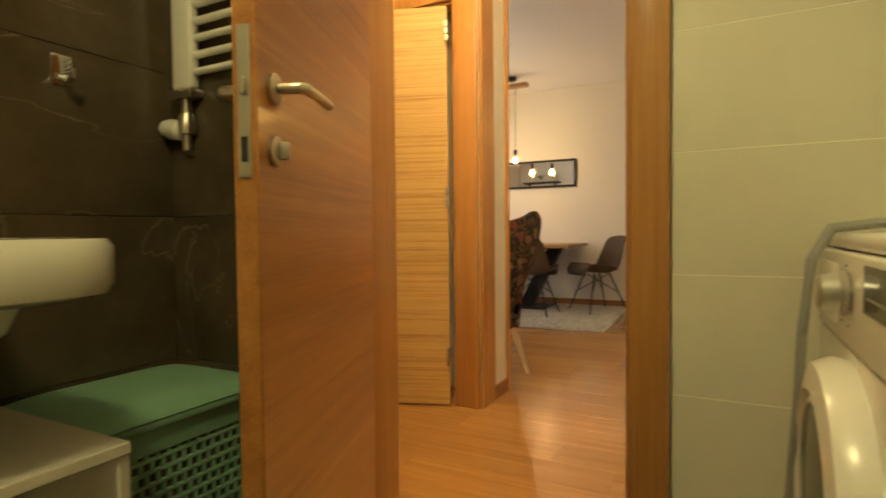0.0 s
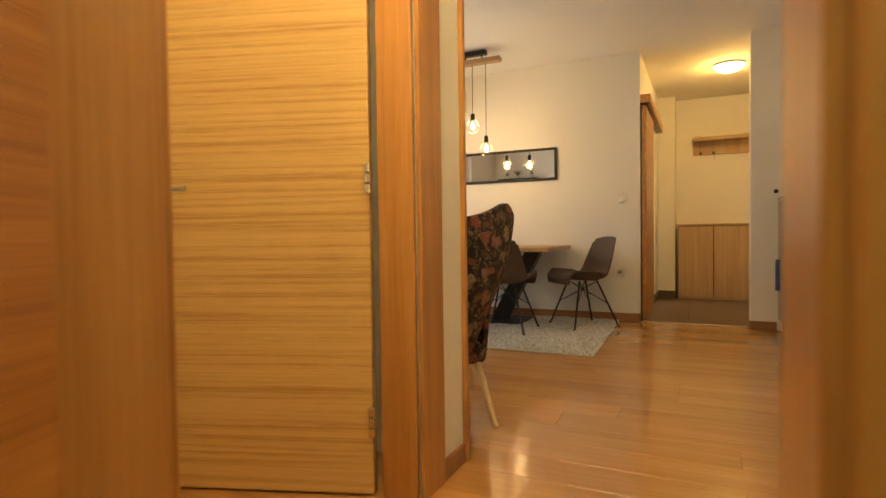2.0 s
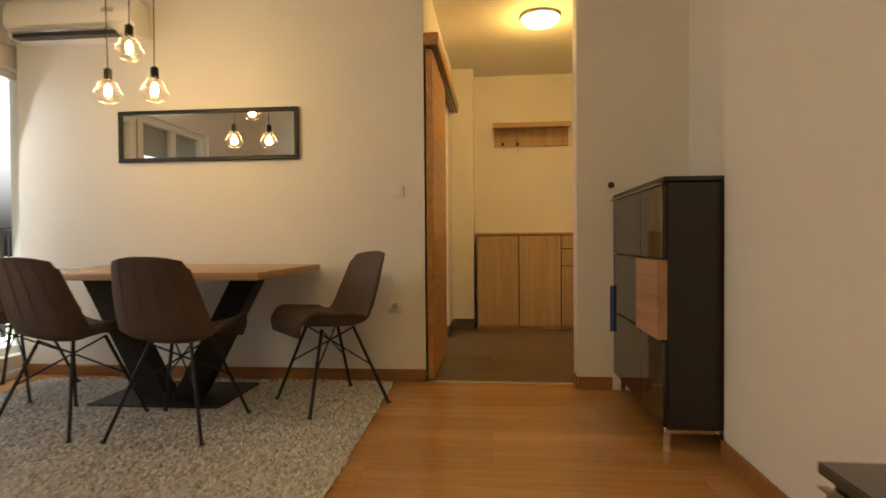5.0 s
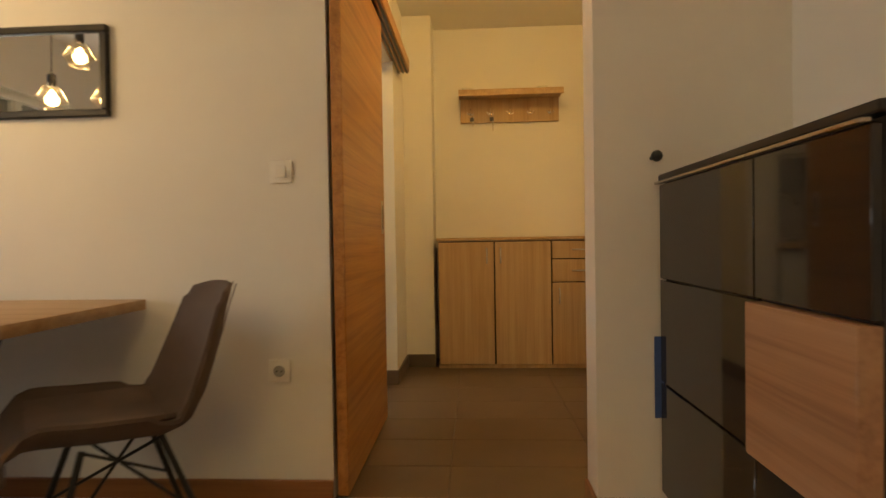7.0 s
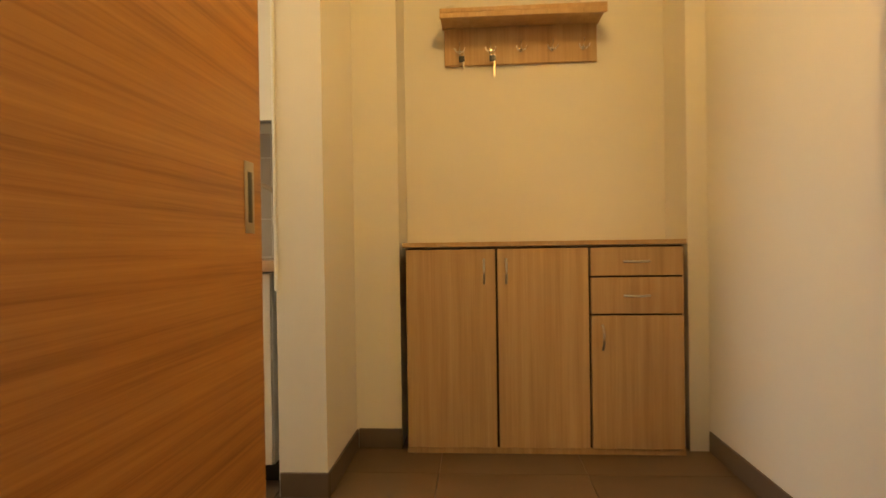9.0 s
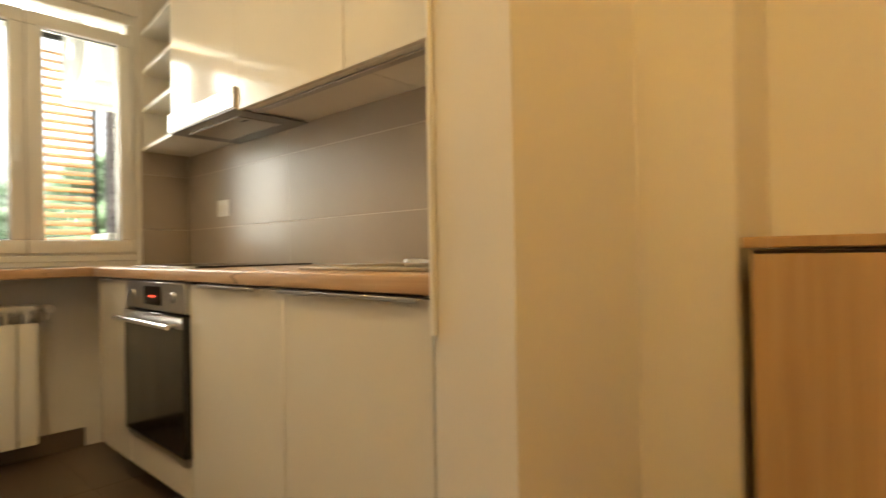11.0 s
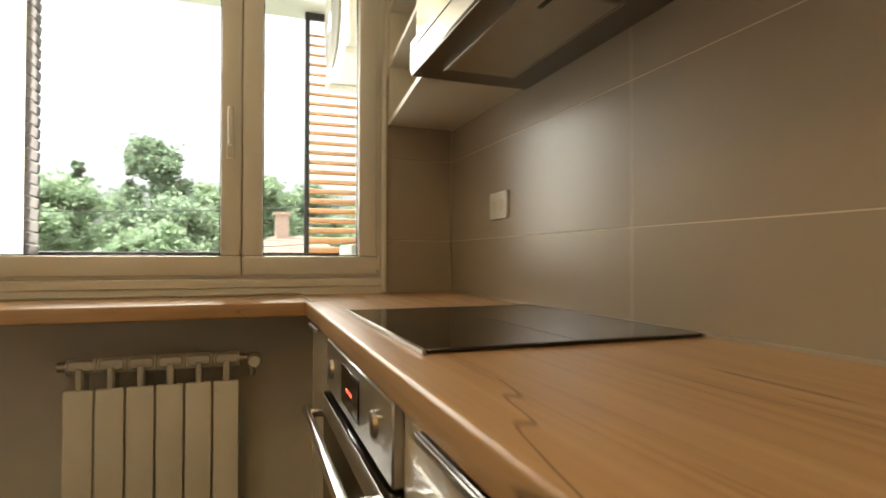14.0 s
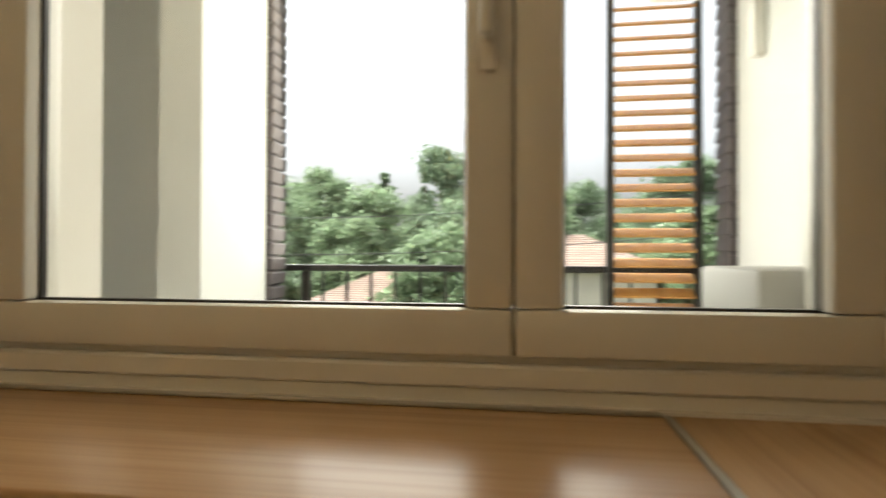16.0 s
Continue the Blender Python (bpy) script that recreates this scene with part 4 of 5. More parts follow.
shifted(laundry_basket(), -0.065, 0.035)
tr = thing("towel_radiator", (-1.2, 1.64, 1.36), "white tubular towel radiator with a thermostat valve", "radiator")
for x in (-1.50, -0.98):
    part("upright", box(x, x + 0.10, 1.625, 1.665, 1.375, 2.2, 0.014, 3), WHITE, tr)
for k in range(14):
    part("rung", rod(bmesh.new(), (-1.40, 1.645, 1.43 + k * 0.056), (-0.98, 1.645, 1.43 + k * 0.056), 0.013, n=10), WHITE, tr)
part("lower_collar", box(-1.51, -1.39, 1.615, 1.675, 1.345, 1.375, 0.006, 2), SATIN, tr)
valve = part("valve", lathe(rod(bmesh.new(), (-1.45, 1.645, 1.35), (-1.45, 1.645, 1.17), 0.016), [(0.030, 0), (0.034, 0.03), (0.022, 0.07)], Matrix.Translation((-1.45, 1.645, 1.225))), SATIN, tr)
part("thermostat", lathe(bmesh.new(), [(0.020, 0), (0.032, 0.01), (0.036, 0.05), (0.028, 0.085), (0.006, 0.095)], Matrix.Translation((-1.455, 1.63, 1.235)) @ Matrix.Rotation(radians(-78), 4, "Y")), WHITE, valve, "white thermostat head")
part("supply_pipe", tube(bmesh.new(), [(-1.45, 1.645, 1.18), (-1.45, 1.65, 1.165), (-1.45, 1.70, 1.16)], 0.010), SATIN, valve)
for z in (1.5, 2.1):
    part("wall_stay", rod(bmesh.new(), (-1.45, 1.66, z), (-1.45, 1.704, z), 0.01), WHITE, tr)
shifted(tr, -0.065, 0.035, 0.012)
hk = thing("robe_hook", (-1.55, 1.28, 1.3), "square chrome robe hook on brown tiles", "hook")
part("hook_plate", box(-1.562, -1.552, 1.262, 1.318, 1.325, 1.415, 0.004, 2), CHROME, hk)
part("hook_arm", tube(bmesh.new(), [(-1.555, 1.29, 1.35), (-1.51, 1.29, 1.335), (-1.495, 1.29, 1.342), (-1.49, 1.29, 1.365)], 0.010), CHROME, hk)
shifted(hk, -0.065, 0.05, 0.015)

# ---- living room things ----
def armchair():
    """Wing chair whose back stands at the origin and which faces +y."""
    a = new("armchair")
    a.matrix_basis = pose(-1.215, 3.665, 0, 0, 0, 36)
    tagged(a, "wing armchair in dark floral print on splayed beech legs", "armchair")

    def back(u, v):
        s = 2 * u - 1
        w = 0.09 + 0.24 * math.sin(min(1, v * 1.05) * math.pi / 2) ** 1.1 + 0.02 * v ** 3
        z = 0.22 + 0.735 * v + (0.115 * abs(s) ** 2.2) * v ** 2 - 0.10 * max(0.0, (abs(s) - 0.78) / 0.22) ** 2 * v ** 3 + 0.03 * max(0.0, (abs(s) - 0.6) / 0.4) * (1 - v)
        y = 0.02 - 0.10 * v + 0.17 * abs(s) ** 2.6 * (0.35 + 0.65 * v)
        return (s * w, y, z)
    local_part("back_shell", sheet(bmesh.new(), back, 26, 24, 0.075), FLORAL, a, "dark floral printed back with flared wings")
    for s in (0.0, 1.0):
        edge = [Vector(back(s, 0.05 + 0.45 * k / 12)) + Vector(((2 * s - 1) * 0.012, 0.03, 0)) for k in range(13)]
        local_part("piping", tube(bmesh.new(), edge, 0.011, 6), REDVELVET, a, "red edge of the inner cover")
    local_part("back_cushion", sheet(bmesh.new(), lambda u, v: ((2 * u - 1) * (0.16 + 0.11 * v), 0.10 - 0.09 * v + 0.12 * abs(2 * u - 1) ** 2.5, 0.42 + 0.50 * v), 12, 10, 0.06), REDVELVET, a, "red inner back cushion")
    local_part("seat", box(-0.20, 0.20, 0.02, 0.50, 0.25, 0.35, 0.04, 3), FLORAL, a)
    local_part("seat_cushion", box(-0.18, 0.18, 0.08, 0.50, 0.352, 0.44, 0.035, 3), REDVELVET, a, "red seat cushion")
    for s in (-1, 1):
        local_part("arm", sheet(bmesh.new(), lambda u, v: (s * (0.20 + 0.03 * v), 0.10 + u * 0.34, 0.26 + (0.30 - 0.12 * u * u) * v), 8, 6, 0.06), FLORAL, a)
        local_part("leg", rod(bmesh.new(), (s * 0.15, 0.03, 0.26), (s * 0.20, -0.12, 0.0), 0.020, 0.011, 12), BEECH, a)
        local_part("leg", rod(bmesh.new(), (s * 0.18, 0.40, 0.26), (s * 0.24, 0.50, 0.0), 0.020, 0.011, 12), BEECH, a)
    return a


armchair()


def dining_chair():
    """Bucket chair at the origin that faces +y."""
    c = new("dining_chair")
    tagged(c, "brown suede bucket chair on splayed thin metal legs", "chair", "chairs round the table")
    prof = [(0.0, 0.235, 0.415, 0.185), (0.06, 0.245, 0.45, 0.205), (0.16, 0.20, 0.472, 0.222), (0.32, 0.06, 0.455, 0.235), (0.46, -0.09, 0.445, 0.235), (0.56, -0.165, 0.475, 0.230), (0.66, -0.205, 0.545, 0.222),
            (0.80, -0.245, 0.66, 0.205), (0.93, -0.285, 0.785, 0.178), (1.0, -0.305, 0.835, 0.158)]

    def at(v):
        for p, q in zip(prof, prof[1:]):
            if v <= q[0]:
                t = (v - p[0]) / (q[0] - p[0])
                return [a + (b - a) * t for a, b in zip(p[1:], q[1:])]
        return prof[-1][1:]

    def shell(u, v):
        y, z, w = at(v)
        s = 2 * u - 1
        lift = abs(s) ** 2.6
        k = max(0.0, min(1.0, (v - 0.42) / 0.2))
        up = 0.075 * lift * (1 - k) * min(1.0, v * 5)
        return (s * w, y + 0.085 * lift * k * (1 - 0.45 * v), z + up - 0.02 * lift * (v > 0.95))
    local_part("seat_shell", sheet(bmesh.new(), shell, 18, 26, 0.030), SUEDE, c)
    local_part("seat_pad", sheet(bmesh.new(), lambda u, v: ((2 * u - 1) * 0.185, 0.19 - 0.31 * v, 0.482 - 0.012 * v + 0.035 * abs(2 * u - 1) ** 3), 12, 12, 0.034), SUEDE_SEAT, c, "softer quilted seat pad")
    seams = bmesh.new()
    for k in range(4):
        tube(seams, [(Vector(shell(0.2 + 0.2 * k, v / 12)) + Vector((0, -0.017 if v > 6 else 0.0, 0.0 if v > 6 else -0.017))) for v in range(7, 13)], 0.0018, 5)
    local_part("back_seams", seams, SUEDE_SEAT, c)
    for sx in (-1, 1):
        for sy in (-1, 1):
            top, foot = (sx * 0.10, sy * 0.09 - 0.01, 0.435), (sx * 0.225, sy * 0.225 - 0.02, 0.022)
            leg = local_part("leg", rod(bmesh.new(), top, foot, 0.0085, 0.0085, 10), BLACKMETAL, c)
            local_part("foot_cap", rod(bmesh.new(), (foot[0], foot[1], 0.03), (foot[0] + sx * 0.003, foot[1] + sy * 0.003, 0.02), 0.012, 0.013, 10), DARKPL, leg)
    for a, b in (((-0.16, -0.165), (0.10, 0.08)), ((0.16, -0.165), (-0.10, 0.08)), ((-0.16, 0.14), (0.10, -0.10)), ((0.16, 0.14), (-0.10, -0.10))):
        local_part("brace", rod(bmesh.new(), (*a, 0.235), (*b, 0.43), 0.0045, 0.0045, 8), BLACKMETAL, c)
    return c


first = dining_chair()
first.matrix_basis = pose(-1.145, 6.46, 0, 0, 0, 132)
for x, y, turn in ((-1.72, 6.03, 0), (-2.29, 6.05, -8), (-3.02, 6.50, -80)):
    copy_thing(first, pose(x, y, 0, 0, 0, turn))

tb = thing("dining_table", (-2.05, 6.5, 0), "oak-topped dining table on a black V-shaped metal base", "table")
part("tabletop", box(-2.75, -1.352, 6.05, 6.962, 0.712, 0.75, 0.004, 2), TABLEWOOD, tb)
part("base_plate", box(-2.42, -1.68, 6.28, 6.78, 0.021, 0.032, 0.002), BLACKMETAL, tb)
for s in (-1, 1):
    bm = bmesh.new()
    a0, a1, b0, b1 = -2.05 + s * 0.02, -2.05 + s * 0.17, -2.05 + s * 0.37, -2.05 + s * 0.52
    lo = [(a0, 0.032), (a1, 0.032), (b1, 0.70), (b0, 0.70)]
    f = [bm.verts.new((x, 6.44, z)) for x, z in lo]
    g = [bm.verts.new((x, 6.56, z)) for x, z in lo]
    bm.faces.new(f), bm.faces.new(g[::-1])
    for k in range(4):
        bm.faces.new((f[k], g[k], g[(k + 1) % 4], f[(k + 1) % 4]))
    part("leg", bm, BLACKMETAL, tb, smooth=False)
    x = -2.05 + s * 0.44
    part("mounting_plate", box(x - 0.14, x + 0.14, 6.25, 6.75, 0.70, 0.711, 0.002), BLACKMETAL, tb)
single("paper_stack", bx(box(-2.62, -2.44, 6.30, 6.42, 0.751, 0.757), -2.60, -2.47, 6.31, 6.40, 0.7575, 0.763), RENDER_WHITE, "few white papers lying on the dining table", "paper")

rug = thing("rug", (-2.0, 6.1, 0), "shaggy grey-white rug under the dining table", "rug")
RX0, RX1, RY0, RY1 = -3.12, -0.853, 5.237, 6.87
part("backing", box(RX0, RX1, RY0, RY1, 0.001, 0.011, 0.003), SHAG, rug)
rng = np.random.default_rng(5)
n = 26000
p = np.stack([rng.uniform(RX0 - 0.005, RX1 + 0.005, n), rng.uniform(RY0 - 0.005, RY1 + 0.005, n), np.full(n, 0.008)], 1)
a = rng.normal(2.6, 0.9, n)
d = np.stack([np.cos(a), np.sin(a), np.zeros(n)], 1)
side = np.stack([-d[:, 1], d[:, 0], np.zeros(n)], 1) * 0.0055
ln = rng.uniform(0.018, 0.042, n)[:, None]
midp = p + d * ln * 0.5 + np.stack([np.zeros(n), np.zeros(n), rng.uniform(0.010, 0.017, n)], 1)
tip = p + d * ln + np.stack([np.zeros(n), np.zeros(n), rng.uniform(0.002, 0.012, n)], 1)
verts = np.stack([p - side, p + side, midp + side, midp - side, tip], 1).reshape(-1, 3)
faces = []
for k in range(0, 5 * n, 5):
    faces += [(k, k + 1, k + 2, k + 3), (k + 3, k + 2, k + 4)]
me = bpy.data.meshes.new("shag")
me.from_pydata(verts.tolist(), [], faces)
mt, nn, ll, bb = _base("pile_fibre", 0.95)
gg = nn.new("ShaderNodeNewGeometry")
ll.new(_ramp(nn, ll, gg.outputs["Random Per Island"], [(0.0, (0.34, 0.32, 0.28)), (0.35, (0.56, 0.54, 0.50)), (1.0, (0.74, 0.72, 0.68))]), bb.inputs["Base Color"])
me.materials.append(mt)
tagged(put_part(new("shag", me), rug), "long uneven fibres", kind="stuff")
rug.matrix_basis = rug.matrix_basis @ Matrix.Rotation(radians(1.6), 4, "Z")

# pendant lamp
pl = thing("pendant_lamp", (-2.12, 6.27, H), "pendant lamp with wooden beam and three lit bulbs in wire cages", "pendant lamp")
part("canopy", box(-2.245, -1.985, 6.235, 6.305, 2.578, H, 0.004), BLACKMETAL, pl)
beam = part("beam", box(-2.41, -1.845, 6.23, 6.31, 2.495, 2.54, 0.004), TABLEWOOD, pl)
for x in (-2.20, -2.03):
    part("standoff", rod(bmesh.new(), (x, 6.27, 2.539), (x, 6.27, 2.58), 0.008), BLACKMETAL, pl)
for x, y, z in BULBS:
    part("cord", tube(bmesh.new(), [(x, 6.27, 2.497), (x, (6.27 + y) / 2, (2.49 + z) / 2), (x, y, z + 0.13)], 0.003, 6), BLACKMETAL, pl)
    sk = part("socket", lathe(bmesh.new(), [(0.008, 0.135), (0.020, 0.125), (0.021, 0.075), (0.017, 0.07)], Matrix.Translation((x, y, z))), BLACKMETAL, pl)
    bulb = part("bulb", lathe(bmesh.new(), [(0.013, 0.072), (0.02, 0.055), (0.031, 0.03), (0.033, 0.0), (0.024, -0.025), (0.004, -0.036)], Matrix.Translation((x, y, z)), 20), BULBGLASS, sk, "clear glass bulb")
    bulb.visible_shadow = False
    fl = part("filament", lathe(bmesh.new(), [(0.004, 0.05), (0.016, 0.03), (0.018, 0.0), (0.012, -0.014), (0.002, -0.02)], Matrix.Translation((x, y, z)), 12), BULBGLOW, sk, "glowing filament")
    fl.visible_shadow = False
    cage = bmesh.new()
    for k in range(8):
        ang = k * math.pi / 4
        tube(cage, [(x + r * math.cos(ang), y + r * math.sin(ang), z + h) for r, h in ((0.020, 0.08), (0.040, 0.055), (0.068, 0.0), (0.045, -0.045), (0.012, -0.055))], 0.0014, 4)
    for r, h in ((0.068, 0.0), (0.045, -0.045), (0.040, 0.055)):
        tube(cage, [(x + r * math.cos(k * math.pi / 12), y + r * math.sin(k * math.pi / 12), z + h) for k in range(25)], 0.0014, 4)
    part("wire_cage", cage, SATIN, sk)

mr = thing("wall_mirror", (-2.1, 6.99, 1.44), "long horizontal mirror in a thin black frame", "mirror")
bm = bmesh.new()
bx(bm, -2.72, -1.49, 6.972, 6.999, 1.425, 1.452, 0.004)
bx(bm, -2.72, -1.49, 6.972, 6.999, 1.735, 1.762, 0.004)
bx(bm, -2.72, -2.693, 6.972, 6.999, 1.452, 1.735, 0.004)
bx(bm, -1.517, -1.49, 6.972, 6.999, 1.452, 1.735, 0.004)
part("mirror_frame", bm, BLACKMETAL, mr)
part("mirror_glass", box(-2.694, -1.516, 6.985, 6.992, 1.451, 1.736), MIRROR, mr)

ac = thing("air_conditioner", (-2.95, 6.9, 2.2), "white wall air conditioner with a dark open outlet", "air conditioner")
part("housing", sheet(bmesh.new(), lambda u, v: (-3.36 + 0.87 * u, 6.80 + 0.03 * (2 * v - 1) ** 2 + (0.035 * (1 - v) if v < 0.25 else 0), 2.225 + 0.225 * v), 10, 10, 0.03), WHITE, ac)
part("body", box(-3.36, -2.49, 6.815, 6.999, 2.215, 2.455, 0.025, 3), WHITE, ac)
part("air_outlet", box(-3.30, -2.60, 6.795, 6.86, 2.205, 2.233, 0.004), DARKPL, ac)
part("outlet_flap", box(-3.29, -2.61, 6.775, 6.80, 2.232, 2.242, 0.003), SILVERPL, ac)
dg = part("display", box(-2.68, -2.60, 6.781, 6.786, 2.34, 2.365), SILVERPL, ac)


def wall_plate(name, x, y, z, s, label, kind, detail):
    w = thing(name, (x, y, z), label, kind)
    part("plate", box(x - 0.041, x + 0.041, y - 0.009, y - 0.0005, z - 0.041, z + 0.041, 0.003, 2), PVC, w)
    if detail == "switch":
        part("rocker", box(x - 0.02, x + 0.02, y - 0.013, y - 0.008, z - 0.022, z + 0.022, 0.002), PVC, w)
    else:
        k = part("well", lathe(bmesh.new(), [(0.021, 0), (0.021, 0.002)], Matrix.Translation((x, y - 0.009, z)) @ Matrix.Rotation(math.pi / 2, 4, "X")), GREYPL, w)
        for dx in (-0.0095, 0.0095):
            part("pin_hole", lathe(bmesh.new(), [(0.003, 0), (0.003, 0.002)], Matrix.Translation((x + dx, y - 0.011, z)) @ Matrix.Rotation(math.pi / 2, 4, "X"), 10), DARKPL, k)
    return w


wall_plate("light_switch", -0.853, 7.0, 1.207, 1, "white square light switch on the dining wall", "switch", "switch")
wall_plate("wall_socket", -0.873, 7.0, 0.477, 1, "white square wall socket above the skirting", "socket", "socket")

# sideboard
sb = thing("sideboard", (0.66, 6.36, 0), "dark grey glossy highboard with a walnut front panel", "sideboard")
part("carcass", box(0.475, 0.885, 5.90, 6.86, 0.10, 1.128, 0.002), GREYBODY, sb)
part("top_board", box(0.455, 0.885, 5.885, 6.87, 1.131, 1.151, 0.003), GREYBODY, sb)
for y0, y1, z0, z1, m in ((5.902, 6.252, 0.812, 1.118, GREYGLOSS), (6.258, 6.858, 0.812, 1.118, GREYGLOSS), (6.258, 6.858, 0.475, 0.808, GREYGLOSS), (5.902, 6.252, 0.475, 0.805, WALNUT),
                          (5.902, 6.252, 0.11, 0.468, GREYGLOSS), (6.258, 6.858, 0.11, 0.468, GREYGLOSS)):
    proud = 0.022 if m is WALNUT else 0.0
    dr = part("front", box(0.455 - proud, 0.474, y0, y1, z0, z1, 0.002), m, sb, "walnut front standing proud" if m is WALNUT else "")
    if z1 > 1.0:
        part("handle_strip", box(0.438, 0.456, y0, y1, z1 + 0.001, z1 + 0.008, 0.001), SATIN, dr)
for y in (5.98, 6.80):
    for x in (0.485, 0.84):
        part("foot", box(x, x + 0.025, y, y + 0.025, 0.0, 0.10, 0.002), CHROME, sb)
part("under_rail", box(0.49, 0.86, 5.905, 5.925, 0.085, 0.10), CHROME, sb)
wk = thing("wall_hook", (0.437, 6.87, 1.2), "small round black wall hook beside the sideboard", "hook")
part("ball", lathe(rod(bmesh.new(), (0.437, 6.878, 1.208), (0.437, 6.83, 1.208), 0.007), [(0.006, 0), (0.016, 0.006), (0.019, 0.016), (0.015, 0.027), (0.004, 0.032)], Matrix.Translation((0.437, 6.84, 1.208)) @ Matrix.Rotation(math.pi / 2, 4, "X")), BLACKMETAL, wk)
bt = thing("blue_package", (0.44, 6.862, 0.3), "blue and white narrow package standing beside the sideboard", "package")
part("wrapper", box(0.436, 0.47, 6.8615, 6.8655, 0.35, 0.62, 0.001), plain("blue_wrap", (0.05, 0.10, 0.30), 0.4), bt)

# tv bench
tv = thing("tv_bench", (0.66, 3.9, 0), "low dark grey glossy bench with pale wood plinth front", "tv bench")
part("carcass", box(0.46, 0.86, 3.08, 4.77, 0.235, 0.425, 0.002), GREYBODY, tv)
part("top_board", box(0.433, 0.875, 3.07, 4.78, 0.438, 0.462, 0.003), GREYGLOSS_SHEEN, tv)
part("shadow_gap", box(0.475, 0.86, 3.09, 4.76, 0.425, 0.438), DARKPL, tv)
for y0, y1 in ((3.085, 3.535), (3.541, 4.02), (4.026, 4.765)):
    d = part("drawer_front", box(0.443, 0.459, y0, y1, 0.235, 0.415, 0.002), GREYGLOSS, tv)
    part("handle_strip", box(0.425, 0.447, y0, y1, 0.416, 0.421, 0.001), SATIN, d)
part("lower_front", box(0.452, 0.86, 3.09, 4.762, 0.115, 0.232, 0.002), SONOMA, tv)
for y in (3.15, 3.9, 4.70):
    for x in (0.455, 0.82):
        part("foot", box(x, x + 0.025, y, y + 0.03, 0.0, 0.115, 0.002), CHROME, tv)
part("cable_cover", box(0.80, 0.86, 4.15, 4.60, 0.462, 0.466, 0.001), GREYGLOSS, tv)
shifted(tv, -0.045, -0.095)

sh = thing("wall_shelf", (0.8, 4.4, 1.58), "dark wall shelf with a walnut bracket board", "shelf")
part("board", box(0.66, 0.889, 3.2, 4.66, 1.592, 1.615, 0.002), GREYBODY, sh)
part("bracket", box(0.83, 0.889, 3.3, 4.60, 1.49, 1.59, 0.002), WALNUT, sh)

ck = thing("wall_clock", (0.69, 5.53, 2.12), "round dark wooden wall clock on the pillar", "clock")
mC = Matrix.Translation((0.689, 5.545, 2.115)) @ Matrix.Rotation(-math.pi / 2, 4, "Y")
part("clock_case", lathe(bmesh.new(), [(0.235, 0), (0.245, 0.012), (0.245, 0.035), (0.225, 0.045), (0.212, 0.032)], mC, 48), BLACKMETAL, ck)
part("clock_face", lathe(bmesh.new(), [(0.214, 0.026), (0.214, 0.030)], mC, 48), WALNUT, ck)
for a, r in ((40, 0.12), (200, 0.17)):
    s, c = math.sin(radians(a)), math.cos(radians(a))
    part("pointer", rod(bmesh.new(), (0.656, 5.545, 2.115), (0.656, 5.545 + r * s, 2.115 + r * c), 0.005, 0.002, 6), SATIN, ck)
single("wall_nail", rod(bmesh.new(), (0.6895, 5.40, 1.672), (0.668, 5.40, 1.678), 0.006, 0.008, 8), DARKPL, "small dark nail in the white pillar", "nail")

# shelf with plants on the wall behind the armchair
fs = thing("floating_shelf", (-3.0, 3.4, 1.80), "dark floating shelf on the wall behind the armchair", "shelf")
part("board", box(-3.38, -2.68, 3.2985, 3.48, 1.795, 1.825, 0.003), GREYBODY, fs)
for k in (-3.28, -2.78):
    part("bracket", box(k - 0.012, k + 0.012, 3.2985, 3.44, 1.765, 1.795, 0.002), BLACKMETAL, fs)


def potted_plant(x, y, z, r, h, seed):
    """Small pot with a tuft of narrow leaves."""
    rnd = random.Random(seed)
    p = thing("potted_plant", (x, y, z), "small green plant in a pale pot on the shelf", "plant", "plants on the shelf")
    part("pot", lathe(bmesh.new(), [(r * 0.7, z), (r, z + r * 1.5), (r * 0.9, z + r * 1.5), (r * 0.8, z + r * 1.3)], Matrix.Translation((x, y, 0)), 20), CERAMIC, p)
    bm = bmesh.new()
    for k in range(26):
        a, t, ln = rnd.uniform(0, 6.283), rnd.uniform(0.1, 0.8), h * rnd.uniform(0.6, 1.0)
        b0 = Vector((x, y, z + r * 1.3))
        d = Vector((math.cos(a) * math.sin(t), math.sin(a) * math.sin(t), math.cos(t)))
        w = Vector((-math.sin(a), math.cos(a), 0)) * 0.008
        q = [bm.verts.new(v) for v in (b0, b0 + d * ln * 0.5 + w, b0 + d * ln, b0 + d * ln * 0.5 - w)]
        bm.faces.new(q)
    part("leaves", bm, LEAVES[1], p, "narrow green leaves", smooth=False)


for x, r, h, sd in ((-3.24, 0.035, 0.09, 1), (-3.05, 0.03, 0.15, 2), (-2.80, 0.04, 0.10, 3)):
    potted_plant(x, 3.39, 1.825, r, h, sd)

# ---- hall things ----
def ceiling_lamp(x, y, label):
    hl = thing("ceiling_lamp", (x, y, H), label, "ceiling lamp")
    part("lamp_base", lathe(bmesh.new(), [(0.15, H - 0.022), (0.15, H - 0.0005)], Matrix.Translation((x, y, 0)), 32), WHITE, hl)
    dome = part("diffuser", lathe(bmesh.new(), [(0.004, H - 0.085), (0.06, H - 0.08), (0.11, H - 0.062), (0.14, H - 0.036), (0.147, H - 0.022)], Matrix.Translation((x, y, 0)), 32), DOMEGLOW, hl, "glowing opal glass")
    dome.visible_shadow = False


